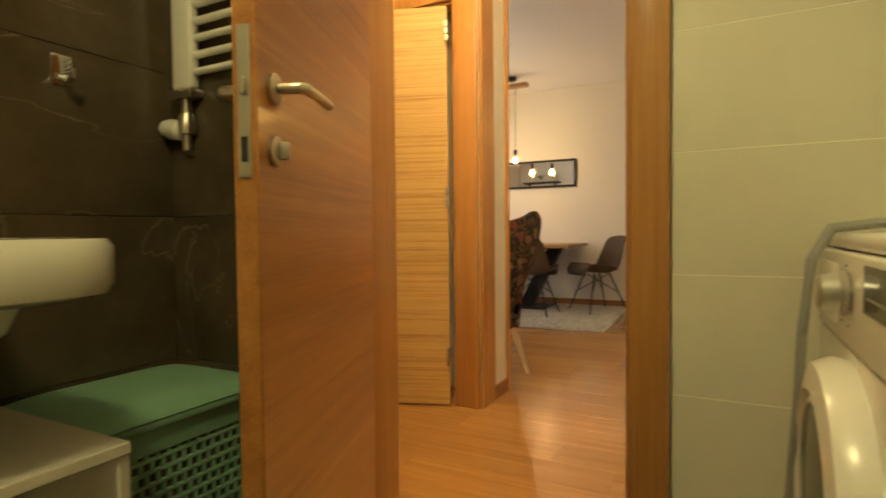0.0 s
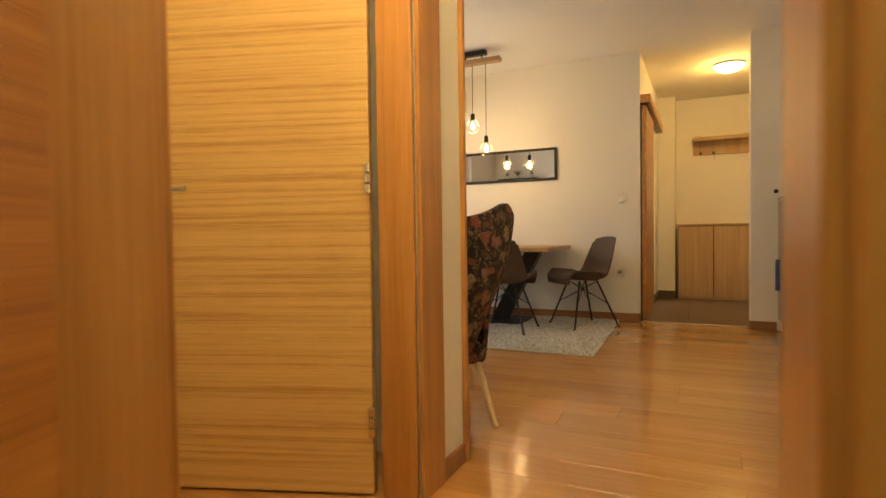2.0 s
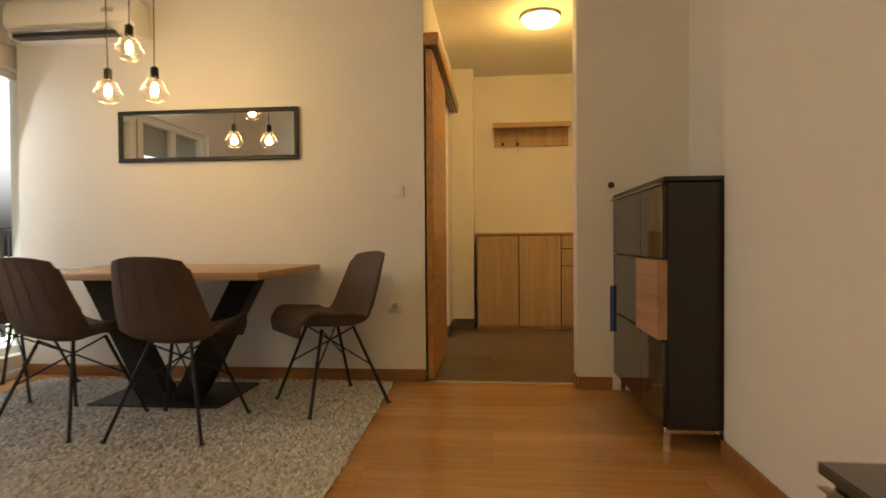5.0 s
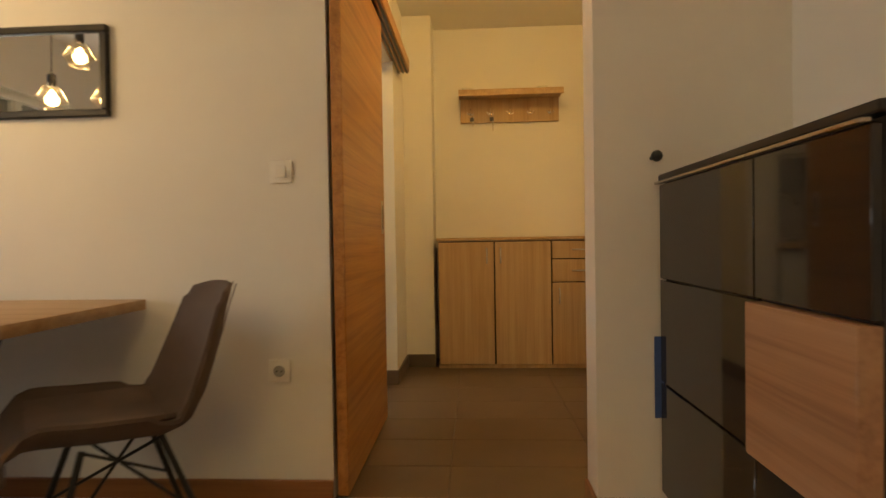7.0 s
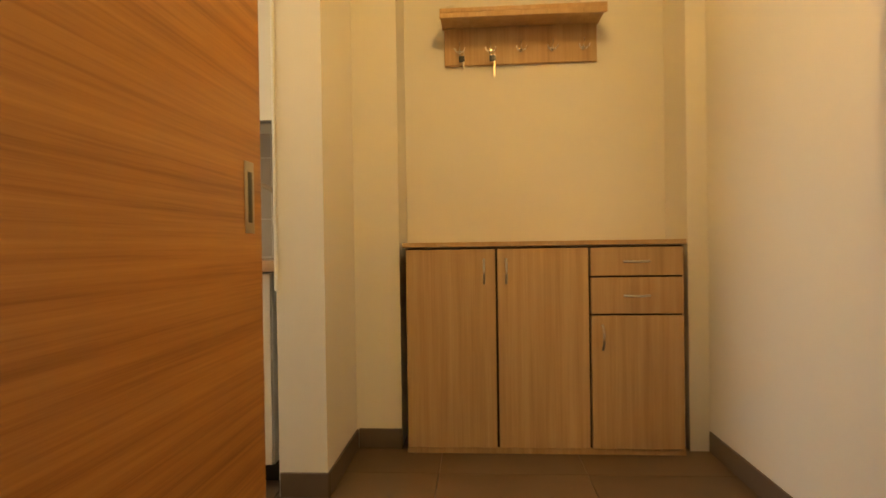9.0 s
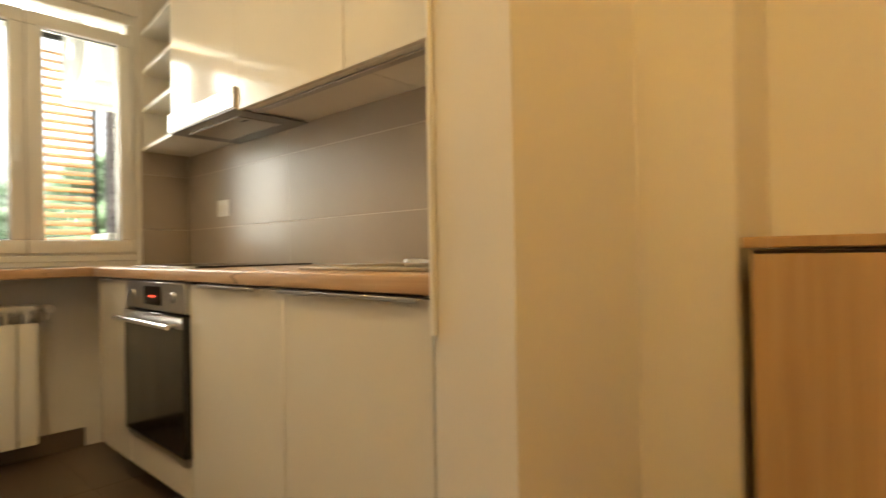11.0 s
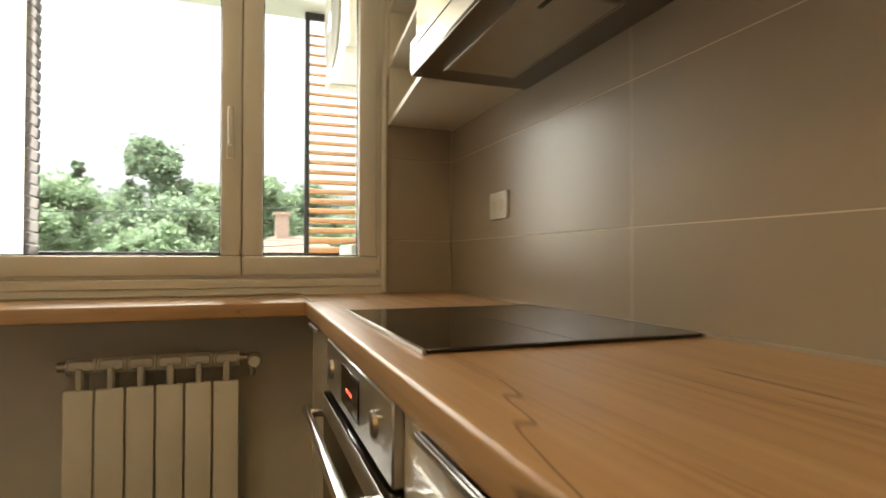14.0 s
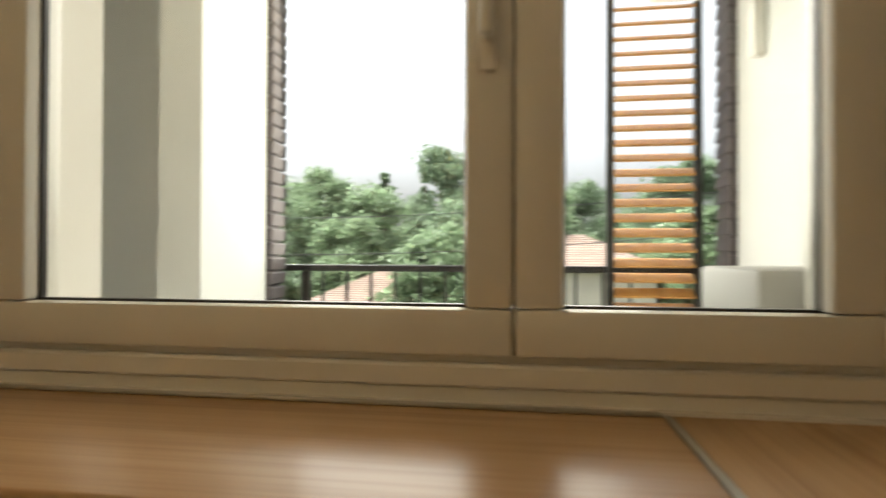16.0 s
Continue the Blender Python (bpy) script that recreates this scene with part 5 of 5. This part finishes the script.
ceiling_lamp(0.12, 7.87, "lit round opal glass ceiling lamp in the hall")
ceiling_lamp(-1.75, 7.75, "unseen lit opal glass ceiling lamp added to warm the kitchen")

hc = thing("shoe_cabinet", (0.2, 9.2, 0), "pale oak hall cabinet with three doors and two drawers", "cabinet")
X0, CW = -0.42, 0.4133
part("carcass", box(X0, X0 + 1.24, 9.062, 9.395, 0.0, 0.938, 0.002), SONOMA, hc)
part("top_board", box(X0 - 0.012, X0 + 1.252, 9.04, 9.397, 0.941, 0.963, 0.003), SONOMA, hc)
part("plinth_board", box(X0 - 0.002, X0 + 1.242, 9.05, 9.062, 0.002, 0.028, 0.002), SONOMA, hc)
DK = plain("cabinet_joint", (0.05, 0.03, 0.02), 0.7)
part("joint_backing", box(X0 + 0.004, X0 + 1.236, 9.058, 9.0625, 0.03, 0.936), DK, hc)


def bow(x, y, z, vertical):
    pts = []
    for k in range(9):
        t = k / 8
        o, b = (t - 0.5) * 0.11, 0.028 * math.sin(math.pi * t) ** 0.6
        pts.append((x, y - b, z + o) if vertical else (x + o, y - b, z))
    return tube(bmesh.new(), pts, 0.0055, 8)


for k in range(2):
    d = part("door", box(X0 + 0.006 + k * CW, X0 + (k + 1) * CW - 0.004, 9.04, 9.057, 0.032, 0.930, 0.002), SONOMA, hc)
    hx = X0 + CW - 0.055 if k == 0 else X0 + CW + 0.045
    part("handle", bow(hx, 9.04, 0.83, True), STEEL, d, "curved steel handle")
for z0, z1 in ((0.804, 0.930), (0.634, 0.796)):
    d = part("drawer", box(X0 + 2 * CW + 0.006, X0 + 1.236, 9.04, 9.057, z0, z1, 0.002), SONOMA, hc)
    part("handle", bow(X0 + 2.5 * CW, 9.04, (z0 + z1) / 2, False), STEEL, d, "curved steel handle")
d = part("door", box(X0 + 2 * CW + 0.006, X0 + 1.236, 9.04, 9.057, 0.032, 0.626, 0.002), SONOMA, hc)
part("handle", bow(X0 + 2 * CW + 0.055, 9.04, 0.53, True), STEEL, d, "curved steel handle")

cr = thing("coat_rack", (0.15, 9.38, 1.9), "pale oak coat rack with a top shelf and hooks", "coat rack")
part("back_board", box(-0.245, 0.525, 9.375, 9.399, 1.87, 2.06, 0.002), SONOMA, cr)
part("shelf_board", box(-0.255, 0.535, 9.18, 9.399, 2.06, 2.082, 0.002), SONOMA, cr)
part("front_lip", box(-0.255, 0.535, 9.18, 9.195, 2.035, 2.06, 0.002), SONOMA, cr)
for k in range(5):
    x = -0.165 + k * 0.155
    h = part("coat_hook", lathe(bmesh.new(), [(0.012, 0), (0.010, 0.006)], Matrix.Translation((x, 9.375, 1.935)) @ Matrix.Rotation(math.pi / 2, 4, "X"), 12), CHROME, cr)
    for s in (-1, 1):
        part("prong", tube(bmesh.new(), [(x, 9.37, 1.935), (x + s * 0.012, 9.345, 1.925), (x + s * 0.022, 9.335, 1.932), (x + s * 0.026, 9.333, 1.945)], 0.004, 6), CHROME, h)
    part("prong", tube(bmesh.new(), [(x, 9.37, 1.94), (x, 9.335, 1.955), (x, 9.325, 1.972)], 0.004, 6), CHROME, h)
for k, ln in ((0, 0.05), (1, 0.09)):
    x = -0.155 + k * 0.155
    ky = thing("key_bunch", (x, 9.34, 1.9), "bunch of dark keys hanging on the coat rack", "keys", "key bunches")
    part("ring", tube(bmesh.new(), [(x + 0.012 * math.cos(a * math.pi / 8), 9.336, 1.915 + 0.012 * math.sin(a * math.pi / 8)) for a in range(17)], 0.0015, 5), STEEL, ky)
    part("fob", box(x - 0.016, x + 0.016, 9.330, 9.340, 1.872, 1.905, 0.005, 2), DARKPL, ky)
    part("key", bx(box(x + 0.004, x + 0.012, 9.331, 9.334, 1.905 - ln - 0.02, 1.90, 0.001), x + 0.0, x + 0.016, 9.331, 9.334, 1.885, 1.903, 0.001), SATIN, ky)
for x in (-0.19, 0.38):
    single("small_dish", lathe(bmesh.new(), [(0.02, 2.083), (0.035, 2.088), (0.04, 2.102), (0.036, 2.102), (0.03, 2.091)], Matrix.Translation((x, 9.24, 0)), 20), CERAMIC, "small pale dish on the coat rack shelf", "dish", "dishes on the rack")


# ---- kitchen things ----
FY = 8.640
wt = thing("worktop", (-2.1, 8.9, 0.86), "oak-look kitchen worktop with a rounded front edge", "worktop")
SX0, SX1, SY0, SY1 = -1.455, -0.985, 8.715, 9.135
bm = bmesh.new()
bx(bm, -3.34, SX0, SY0, 9.199, 0.858, 0.90)
bx(bm, SX1, -0.858, SY0, 9.199, 0.858, 0.90)
bx(bm, SX0, SX1, SY1, 9.199, 0.858, 0.90)
part("worktop_slab", bm, WORKTOP, wt, smooth=False)
bm = box(-3.02, -0.858, 8.620, SY0, 0.858, 0.90)
es = [e for e in bm.edges if all(abs(v.co.y - 8.620) < 1e-4 for v in e.verts) and abs(e.verts[0].co.z - e.verts[1].co.z) < 1e-4]
bmesh.ops.bevel(bm, geom=es, offset=0.006, segments=3, affect="EDGES", profile=0.5)
bx(bm, -3.34, -3.02, 8.647, SY0, 0.858, 0.90)
part("worktop_front", bm, WORKTOP, wt)
part("joint_strip", box(-3.338, -3.022, 8.635, 8.645, 0.864, 0.9012), SILVERPL, wt, "aluminium joint strip")
part("wall_bead", box(-3.33, -0.895, 9.186, 9.191, 0.90, 0.905), SILVERPL, wt)
ld = thing("window_ledge", (-3.18, 7.9, 0.86), "oak-look worktop ledge under the kitchen window", "worktop")
bm = box(-3.339, -3.018, 7.152, 8.633, 0.858, 0.90)
es = [e for e in bm.edges if all(abs(v.co.x + 3.018) < 1e-4 for v in e.verts) and abs(e.verts[0].co.z - e.verts[1].co.z) < 1e-4]
bmesh.ops.bevel(bm, geom=es, offset=0.006, segments=3, affect="EDGES", profile=0.5)
part("ledge_slab", bm, WORKTOP_Y, ld)
part("wall_bead", box(-3.3385, -3.330, 7.16, 8.632, 0.9002, 0.9065, 0.002), SILVERPL, ld, "thin pale sealing bead")


def base_unit(x0, x1, handle, label):
    u = thing("base_cabinet", ((x0 + x1) / 2, 8.9, 0.1), label, "cabinet", "kitchen base cabinets")
    part("carcass", box(x0 + 0.001, x1 - 0.001, FY + 0.021, 9.19, 0.10, 0.8505), KCARCASS, u)
    d = part("door", box(x0 + 0.0015, x1 - 0.0015, FY, FY + 0.019, 0.105, 0.848, 0.002), KFRONT, u)
    part("handle", bx(box(handle[0], handle[1], FY - 0.016, FY + 0.004, 0.8485, 0.8515, 0.001), handle[0], handle[1], FY - 0.021, FY - 0.016, 0.842, 0.8515, 0.001), STEEL, d, "aluminium edge handle")
    for x in (x0 + 0.06, x1 - 0.06):
        part("foot", rod(bmesh.new(), (x, 8.85, 0.0), (x, 8.85, 0.10), 0.018), DARKPL, u)
    return u


base_unit(-2.03, -1.447, (-1.92, -1.57), "cream glossy kitchen base cabinet with an edge handle")
base_unit(-1.447, -0.894, (-1.44, -0.92), "wide cream glossy base cabinet under the sink")
base_unit(-3.0, -2.612, (-2.93, -2.76), "narrow cream glossy corner base cabinet")
setting("trim_plinth", box(-2.99, -0.895, 8.745, 8.757, 0.0, 0.098), GREYBODY)

ov = thing("oven", (-2.32, 8.9, 0.1), "built-in steel oven with black glass door and bar handle", "oven")
part("oven_body", box(-2.606, -2.034, FY + 0.02, 9.17, 0.10, 0.852), GREYBODY, ov)
pn = part("control_panel", box(-2.606, -2.034, FY - 0.014, FY + 0.018, 0.745, 0.852, 0.003), STEEL, ov)
part("display", box(-2.40, -2.24, FY - 0.0165, FY - 0.0138, 0.765, 0.835, 0.001), BLACKGLASS, pn)
part("clock_digits", bx(box(-2.345, -2.325, FY - 0.0172, FY - 0.0164, 0.795, 0.80), -2.315, -2.295, FY - 0.0172, FY - 0.0164, 0.795, 0.80), glow("red_digits", (0.8, 0.06, 0.03), 1.2), pn)
for x in (-2.52, -2.13):
    part("knob", lathe(bmesh.new(), [(0.019, 0), (0.018, 0.006), (0.015, 0.008)], Matrix.Translation((x, FY - 0.014, 0.80)) @ Matrix.Rotation(math.pi / 2, 4, "X"), 20), STEEL, pn)
dr = part("oven_door", box(-2.604, -2.036, FY - 0.022, FY + 0.018, 0.255, 0.738, 0.004), BLACKGLASS, ov, "black glass door")
part("door_trim", box(-2.604, -2.036, FY - 0.024, FY - 0.0225, 0.695, 0.736), STEEL, dr)
part("bar_handle", rod(bmesh.new(), (-2.58, FY - 0.062, 0.706), (-2.06, FY - 0.062, 0.706), 0.010, n=14), CHROME, dr)
for x in (-2.55, -2.09):
    part("handle_post", box(x - 0.008, x + 0.008, FY - 0.062, FY - 0.02, 0.698, 0.714, 0.003), CHROME, dr)
part("vent_strip", box(-2.604, -2.036, FY - 0.010, FY + 0.01, 0.225, 0.250, 0.002), STEEL, ov)
part("lower_front", box(-2.604, -2.036, FY, FY + 0.019, 0.105, 0.220, 0.002), KFRONT, ov)

hb = thing("hob", (-2.37, 8.93, 0.90), "black ceramic hob with a steel edge set in the worktop", "hob")
part("glass", box(-2.662, -2.082, 8.684, 9.168, 0.9005, 0.907, 0.0015), BLACKGLASS, hb)
part("edge_trim", bx(box(-2.668, -2.662, 8.682, 9.17, 0.9005, 0.908, 0.001), -2.668, -2.076, 8.678, 8.684, 0.9005, 0.908, 0.001), STEEL, hb)
part("print_line", box(-2.66, -2.085, 8.925, 8.9262, 0.9071, 0.9074), GREYBODY, hb)

sk = thing("sink", (-1.22, 8.93, 0.9), "beige composite inset sink with a raised rim", "sink")
bm = bmesh.new()
bx(bm, SX0 - 0.012, SX1 + 0.012, SY0 - 0.012, SY0 + 0.055, 0.9005, 0.910, 0.004, 2)
bx(bm, SX0 - 0.012, SX1 + 0.012, SY1 - 0.06, SY1 + 0.012, 0.9005, 0.910, 0.004, 2)
bx(bm, SX0 - 0.012, SX0 + 0.035, SY0 + 0.055, SY1 - 0.06, 0.9005, 0.910, 0.004, 2)
bx(bm, SX1 - 0.02, SX1 + 0.012, SY0 + 0.055, SY1 - 0.06, 0.9005, 0.910, 0.004, 2)
part("rim", bm, SINKSTONE, sk)
bm = bmesh.new()
a = [(SX0 + 0.03, SY0 + 0.05), (SX1 - 0.018, SY0 + 0.05), (SX1 - 0.018, SY1 - 0.056), (SX0 + 0.03, SY1 - 0.056)]
for (xa, ya), (xb, yb) in zip(a, a[1:] + a[:1]):
    bx(bm, min(xa, xb) - 0.004, max(xa, xb) + 0.004, min(ya, yb) - 0.004, max(ya, yb) + 0.004, 0.725, 0.905)
bx(bm, SX0 + 0.03, SX1 - 0.018, SY0 + 0.05, SY1 - 0.056, 0.72, 0.727)
part("bowl", bm, SINKSTONE, sk, smooth=False)
part("drain", lathe(bmesh.new(), [(0.045, 0.727), (0.045, 0.731), (0.03, 0.729)], Matrix.Translation((-1.22, 8.92, 0))), STEEL, sk)
part("overflow_knob", box(-1.066, -1.004, 8.722, 8.760, 0.9105, 0.931, 0.008, 3), CHROME, sk, "chrome waste control block")
tp = thing("kitchen_tap", (-1.02, 9.12, 0.9), "beige gooseneck kitchen tap with a chrome outlet", "tap")
tpts = [(-1.02, 9.12, 0.91), (-1.02, 9.12, 1.14)] + [(-1.02 - 0.085 * (1 - math.cos(t)), 9.12 - 0.07 * (1 - math.cos(t)), 1.14 + 0.105 * math.sin(t)) for t in [k * math.pi / 12 for k in range(1, 12)]] + [(-1.187, 8.982, 1.17)]
part("spout", tube(bmesh.new(), tpts[:-1] + [(-1.185, 8.984, 1.172)], 0.012, 12), TAPBEIGE, tp)
part("outlet", rod(bmesh.new(), (-1.185, 8.984, 1.176), (-1.188, 8.980, 1.155), 0.0135, n=14), CHROME, tp)
part("tap_body", lathe(bmesh.new(), [(0.027, 0.9105), (0.027, 0.93), (0.021, 0.94), (0.021, 1.0), (0.014, 1.01)], Matrix.Translation((-1.02, 9.12, 0))), TAPBEIGE, tp)
part("lever", tube(bmesh.new(), [(-1.0, 9.12, 0.98), (-0.975, 9.10, 0.985), (-0.94, 9.07, 1.0)], 0.006), TAPBEIGE, tp)


def upper_unit(x0, x1, z0, label):
    u = thing("wall_cabinet", ((x0 + x1) / 2, 9.05, z0), label, "cabinet", "kitchen wall cabinets")
    part("carcass", box(x0 + 0.001, x1 - 0.001, 8.895, 9.199, z0, 2.45), KCARCASS, u)
    part("door", box(x0 + 0.0015, x1 - 0.0015, 8.870, 8.889, z0 - 0.012, 2.447, 0.002), KFRONT, u)
    return u


upper_unit(-2.13, -1.463, 1.512, "cream glossy wall cabinet above the worktop")
upper_unit(-1.463, -0.894, 1.512, "cream glossy wall cabinet above the sink")
upper_unit(-2.742, -2.13, 1.60, "cream glossy wall cabinet above the extractor hood")
part_strip = setting("trim_light_strip", box(-2.12, -0.90, 8.935, 8.965, 1.504, 1.511, 0.002), STEEL)
hd = thing("extractor_hood", (-2.43, 9.03, 1.5), "slim steel pull-out extractor hood under the cabinet", "extractor hood")
part("housing", box(-2.740, -2.132, 8.93, 9.195, 1.515, 1.598, 0.002), STEEL, hd)
part("front_lip", box(-2.744, -2.128, 8.855, 8.93, 1.508, 1.592, 0.004), STEEL, hd)
part("lip_joint", box(-2.743, -2.129, 8.8535, 8.8555, 1.565, 1.567), DARKPL, hd)
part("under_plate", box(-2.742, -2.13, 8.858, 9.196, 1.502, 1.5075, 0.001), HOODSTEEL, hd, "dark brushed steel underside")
part("filter_mesh", box(-2.655, -2.215, 8.925, 9.105, 1.4985, 1.5018, 0.001), SATIN, hd)
part("filter_edge", bx(box(-2.66, -2.21, 9.106, 9.110, 1.497, 1.502, 0.0005), -2.66, -2.21, 8.920, 8.924, 1.497, 1.502, 0.0005), STEEL, hd)
part("hood_switch", box(-2.275, -2.235, 8.965, 8.975, 1.4965, 1.4984), DARKPL, hd)
os_ = thing("open_shelf", (-3.04, 9.05, 1.5), "open cream corner shelf unit beside the window", "shelf")
part("end_panel", box(-2.762, -2.744, 8.892, 9.199, 1.515, 2.45, 0.001), KCARCASS, os_)
part("end_panel", box(-3.332, -3.316, 8.942, 9.19, 1.515, 2.45, 0.001), KCARCASS, os_)
part("back_panel", box(-3.316, -2.762, 9.185, 9.199, 1.515, 2.45), KCARCASS, os_)
for z in (1.515, 1.725, 1.93, 2.14, 2.43):
    bm = bmesh.new()
    q = [(-3.316, 8.945), (-2.762, 8.895), (-2.762, 9.185), (-3.316, 9.185)]
    lo, hi = [bm.verts.new((x, y, z)) for x, y in q], [bm.verts.new((x, y, z + 0.018)) for x, y in q]
    bm.faces.new(lo[::-1]), bm.faces.new(hi)
    for k in range(4):
        bm.faces.new((lo[k], lo[(k + 1) % 4], hi[(k + 1) % 4], hi[k]))
    part("shelf_board", bm, KCARCASS, os_, smooth=False)

ks = thing("double_socket", (-2.9, 9.19, 1.19), "white double wall socket on beige tiles", "socket")
part("plate", box(-2.965, -2.845, 9.183, 9.1915, 1.148, 1.232, 0.003, 2), PVC, ks)
for x in (-2.931, -2.879):
    part("well", lathe(bmesh.new(), [(0.019, 0), (0.019, 0.002)], Matrix.Translation((x, 9.183, 1.19)) @ Matrix.Rotation(math.pi / 2, 4, "X")), KCARCASS, ks)


def radiator():
    r = thing("radiator", (-3.21, 8.2, 0.1), "white aluminium sectional radiator under the window ledge", "radiator")
    w = 0.0772
    first_ = None
    bm = bmesh.new()
    bx(bm, -3.185, -3.168, 0.002, w - 0.002, 0.105, 0.655, 0.006, 2)
    front_me = mesh_of("front_fin", bm, WHITE, True)
    bm = bmesh.new()
    bx(bm, -3.255, -3.187, 0.030, w - 0.030, 0.11, 0.715, 0.004)
    bx(bm, -3.182, -3.172, 0.030, w - 0.030, 0.65, 0.715, 0.003)
    core_me = mesh_of("fin_core", bm, WHITE, True)
    bm = bmesh.new()
    rod(bm, (-3.215, 0.0008, 0.715), (-3.215, w - 0.0008, 0.715), 0.024, n=14)
    bx(bm, -3.215, -3.180, 0.006, w - 0.006, 0.703, 0.735, 0.012, 2)
    head_me = mesh_of("section_head", bm, WHITE, True)
    for k in range(6):
        for me_ in (front_me, core_me, head_me):
            ob = put_part(new(me_.name.split(".")[0], me_), r)
            ob.location = (0, 7.977 + k * w, 0)
    part("end_plug", rod(bmesh.new(), (-3.215, 7.955, 0.715), (-3.215, 7.978, 0.715), 0.014), SATIN, r)
    v = part("valve", rod(rod(bmesh.new(), (-3.215, 8.44, 0.715), (-3.215, 8.475, 0.715), 0.013), (-3.215, 8.475, 0.715), (-3.215, 8.475, 0.66), 0.011), SATIN, r)
    part("thermostat", lathe(bmesh.new(), [(0.018, 0), (0.021, 0.006), (0.021, 0.04), (0.017, 0.05)], Matrix.Translation((-3.205, 8.482, 0.715)) @ Matrix.Rotation(radians(95), 4, "Y")), WHITE, v)
    part("lower_valve", rod(rod(bmesh.new(), (-3.215, 7.93, 0.13), (-3.215, 7.978, 0.13), 0.013), (-3.215, 7.935, 0.13), (-3.215, 7.935, 0.0), 0.009), SATIN, r)
    for z in (0.2, 0.6):
        part("wall_bracket", box(-3.339, -3.25, 8.15, 8.17, z, z + 0.02), WHITE, r)
    return r


radiator()
bn = thing("pedal_bin", (-3.08, 7.70, 0), "dark metal round pedal bin with a lid", "bin")
part("bin_body", lathe(bmesh.new(), [(0.118, 0.0), (0.122, 0.01), (0.122, 0.36), (0.118, 0.368)], Matrix.Translation((-3.08, 7.68, 0)), 32), plain("bin_metal", (0.06, 0.05, 0.045), 0.3, 0.7), bn)
part("lid", lathe(bmesh.new(), [(0.125, 0.37), (0.126, 0.392), (0.10, 0.408), (0.02, 0.415)], Matrix.Translation((-3.08, 7.68, 0)), 32), GREYBODY, bn)

# ---- pieces of floors and tiled walls ----
def clip_planks():
    rnd = random.Random(3)
    shared = {}

    def mesh_for(ln, w):
        key = (round(ln, 3), round(w, 3))
        if key not in shared:
            shared[key] = mesh_of("plank", box(0.0004, key[0] - 0.0004, 0.0004, key[1] - 0.0004, -0.014, 0.0, 0.0006), PARQUET)
        return shared[key]
    pitch = 0.192
    for k in range(28):
        y = 1.702 + k * pitch
        w = min(pitch, 6.984 - y)
        if w < 0.02:
            continue
        x0, x1 = (-2.44, 0.24) if y < 3.0 - pitch else (-3.74, 1.04)
        x = x0 - rnd.choice((0.1, 0.35, 0.6, 0.85, 1.1))
        while x < x1:
            a, b = max(x, x0), min(x + 1.28, x1)
            if b - a > 0.03:
                ob = put_part(new("plank", mesh_for(b - a, w)), floor)
                ob.location = (a, y, 0)
            x += 1.28


clip_planks()


def tile_floor():
    shared = {}
    for i in range(-6, 3):
        for j in range(-5, 5):
            a, b = max(-0.262 + i * 0.612, -3.36), min(0.350 + i * 0.612, 1.0)
            c, d = max(8.225 + j * 0.306, 7.012), min(8.531 + j * 0.306, 9.45)
            if b - a < 0.02 or d - c < 0.02:
                continue
            key = (round(b - a, 3), round(d - c, 3))
            if key not in shared:
                shared[key] = mesh_of("tile", box(0.0012, key[0] - 0.0012, 0.0012, key[1] - 0.0012, -0.012, 0.0, 0.001), FLOORTILE)
            ob = put_part(new("tile", shared[key]), hall_floor)
            ob.location = (a, c, 0)


tile_floor()


def wall_tiles(parent, xs, zs, y, material, t=0.008, g=0.0011, flip=1):
    """Tiles on a wall that faces -y (flip 1), between the joint lines xs and zs."""
    for a, b in zip(xs, xs[1:]):
        for c, d in zip(zs, zs[1:]):
            me_ = mesh_of("tile", box(a + g, b - g, y - t, y - 0.0005, c + g, d - g, 0.0008), material)
            put_part(new("tile", me_), parent)


wall_tiles(kitchen_back, (-3.333, -2.295, -1.095, -0.857), (0.902, 1.092, 1.392, 1.512), 9.20, SPLASH)
setting("wall_grout_kitchen", box(-3.333, -0.857, 9.1926, 9.1995, 0.902, 1.512), SPLASHGROUT)
for c, d in ((0.902, 1.092), (1.092, 1.392), (1.392, 1.70)):
    put_part(new("tile", mesh_of("tile", box(-3.3395, -3.331, 8.937, 9.19, c + 0.001, d - 0.001, 0.0008), SPLASH)), kitchen_back)
setting("trim_corner_bead", box(-0.860, -0.846, 8.595, 8.604, 0.785, 2.60, 0.003), PVC)
setting("trim_tile_edge", box(-3.345, -3.318, 8.922, 8.936, 0.905, 1.72, 0.003), PVC)
CZ = (0.004, 0.268, 0.532, 0.797, 1.062, 1.322, 1.586, 1.85, 2.114, 2.378, 2.62)
wall_tiles(bath_front, (0.018, 0.96), CZ, 1.712, CREAMTILE)
wall_tiles(bath_front, (-1.645, -0.886), (-0.05, 0.455, 0.957, 1.459, 1.961, 2.463, 2.62), 1.712, MARBLE)
setting("wall_grout_bath", box(0.020, 0.96, 1.7046, 1.7115, 0.0, 2.6), CREAMGROUT)
for a, b in ((-1.1, 0.55), (0.55, 1.703)):
    for c, d in zip((-0.05, 0.455, 0.957, 1.459, 1.961, 2.463), (0.455, 0.957, 1.459, 1.961, 2.463, 2.62)):
        put_part(new("tile", mesh_of("tile", box(-1.6325, -1.624, a + 0.001, b - 0.001, c + 0.001, d - 0.001, 0.0008), MARBLE)), bath_left)
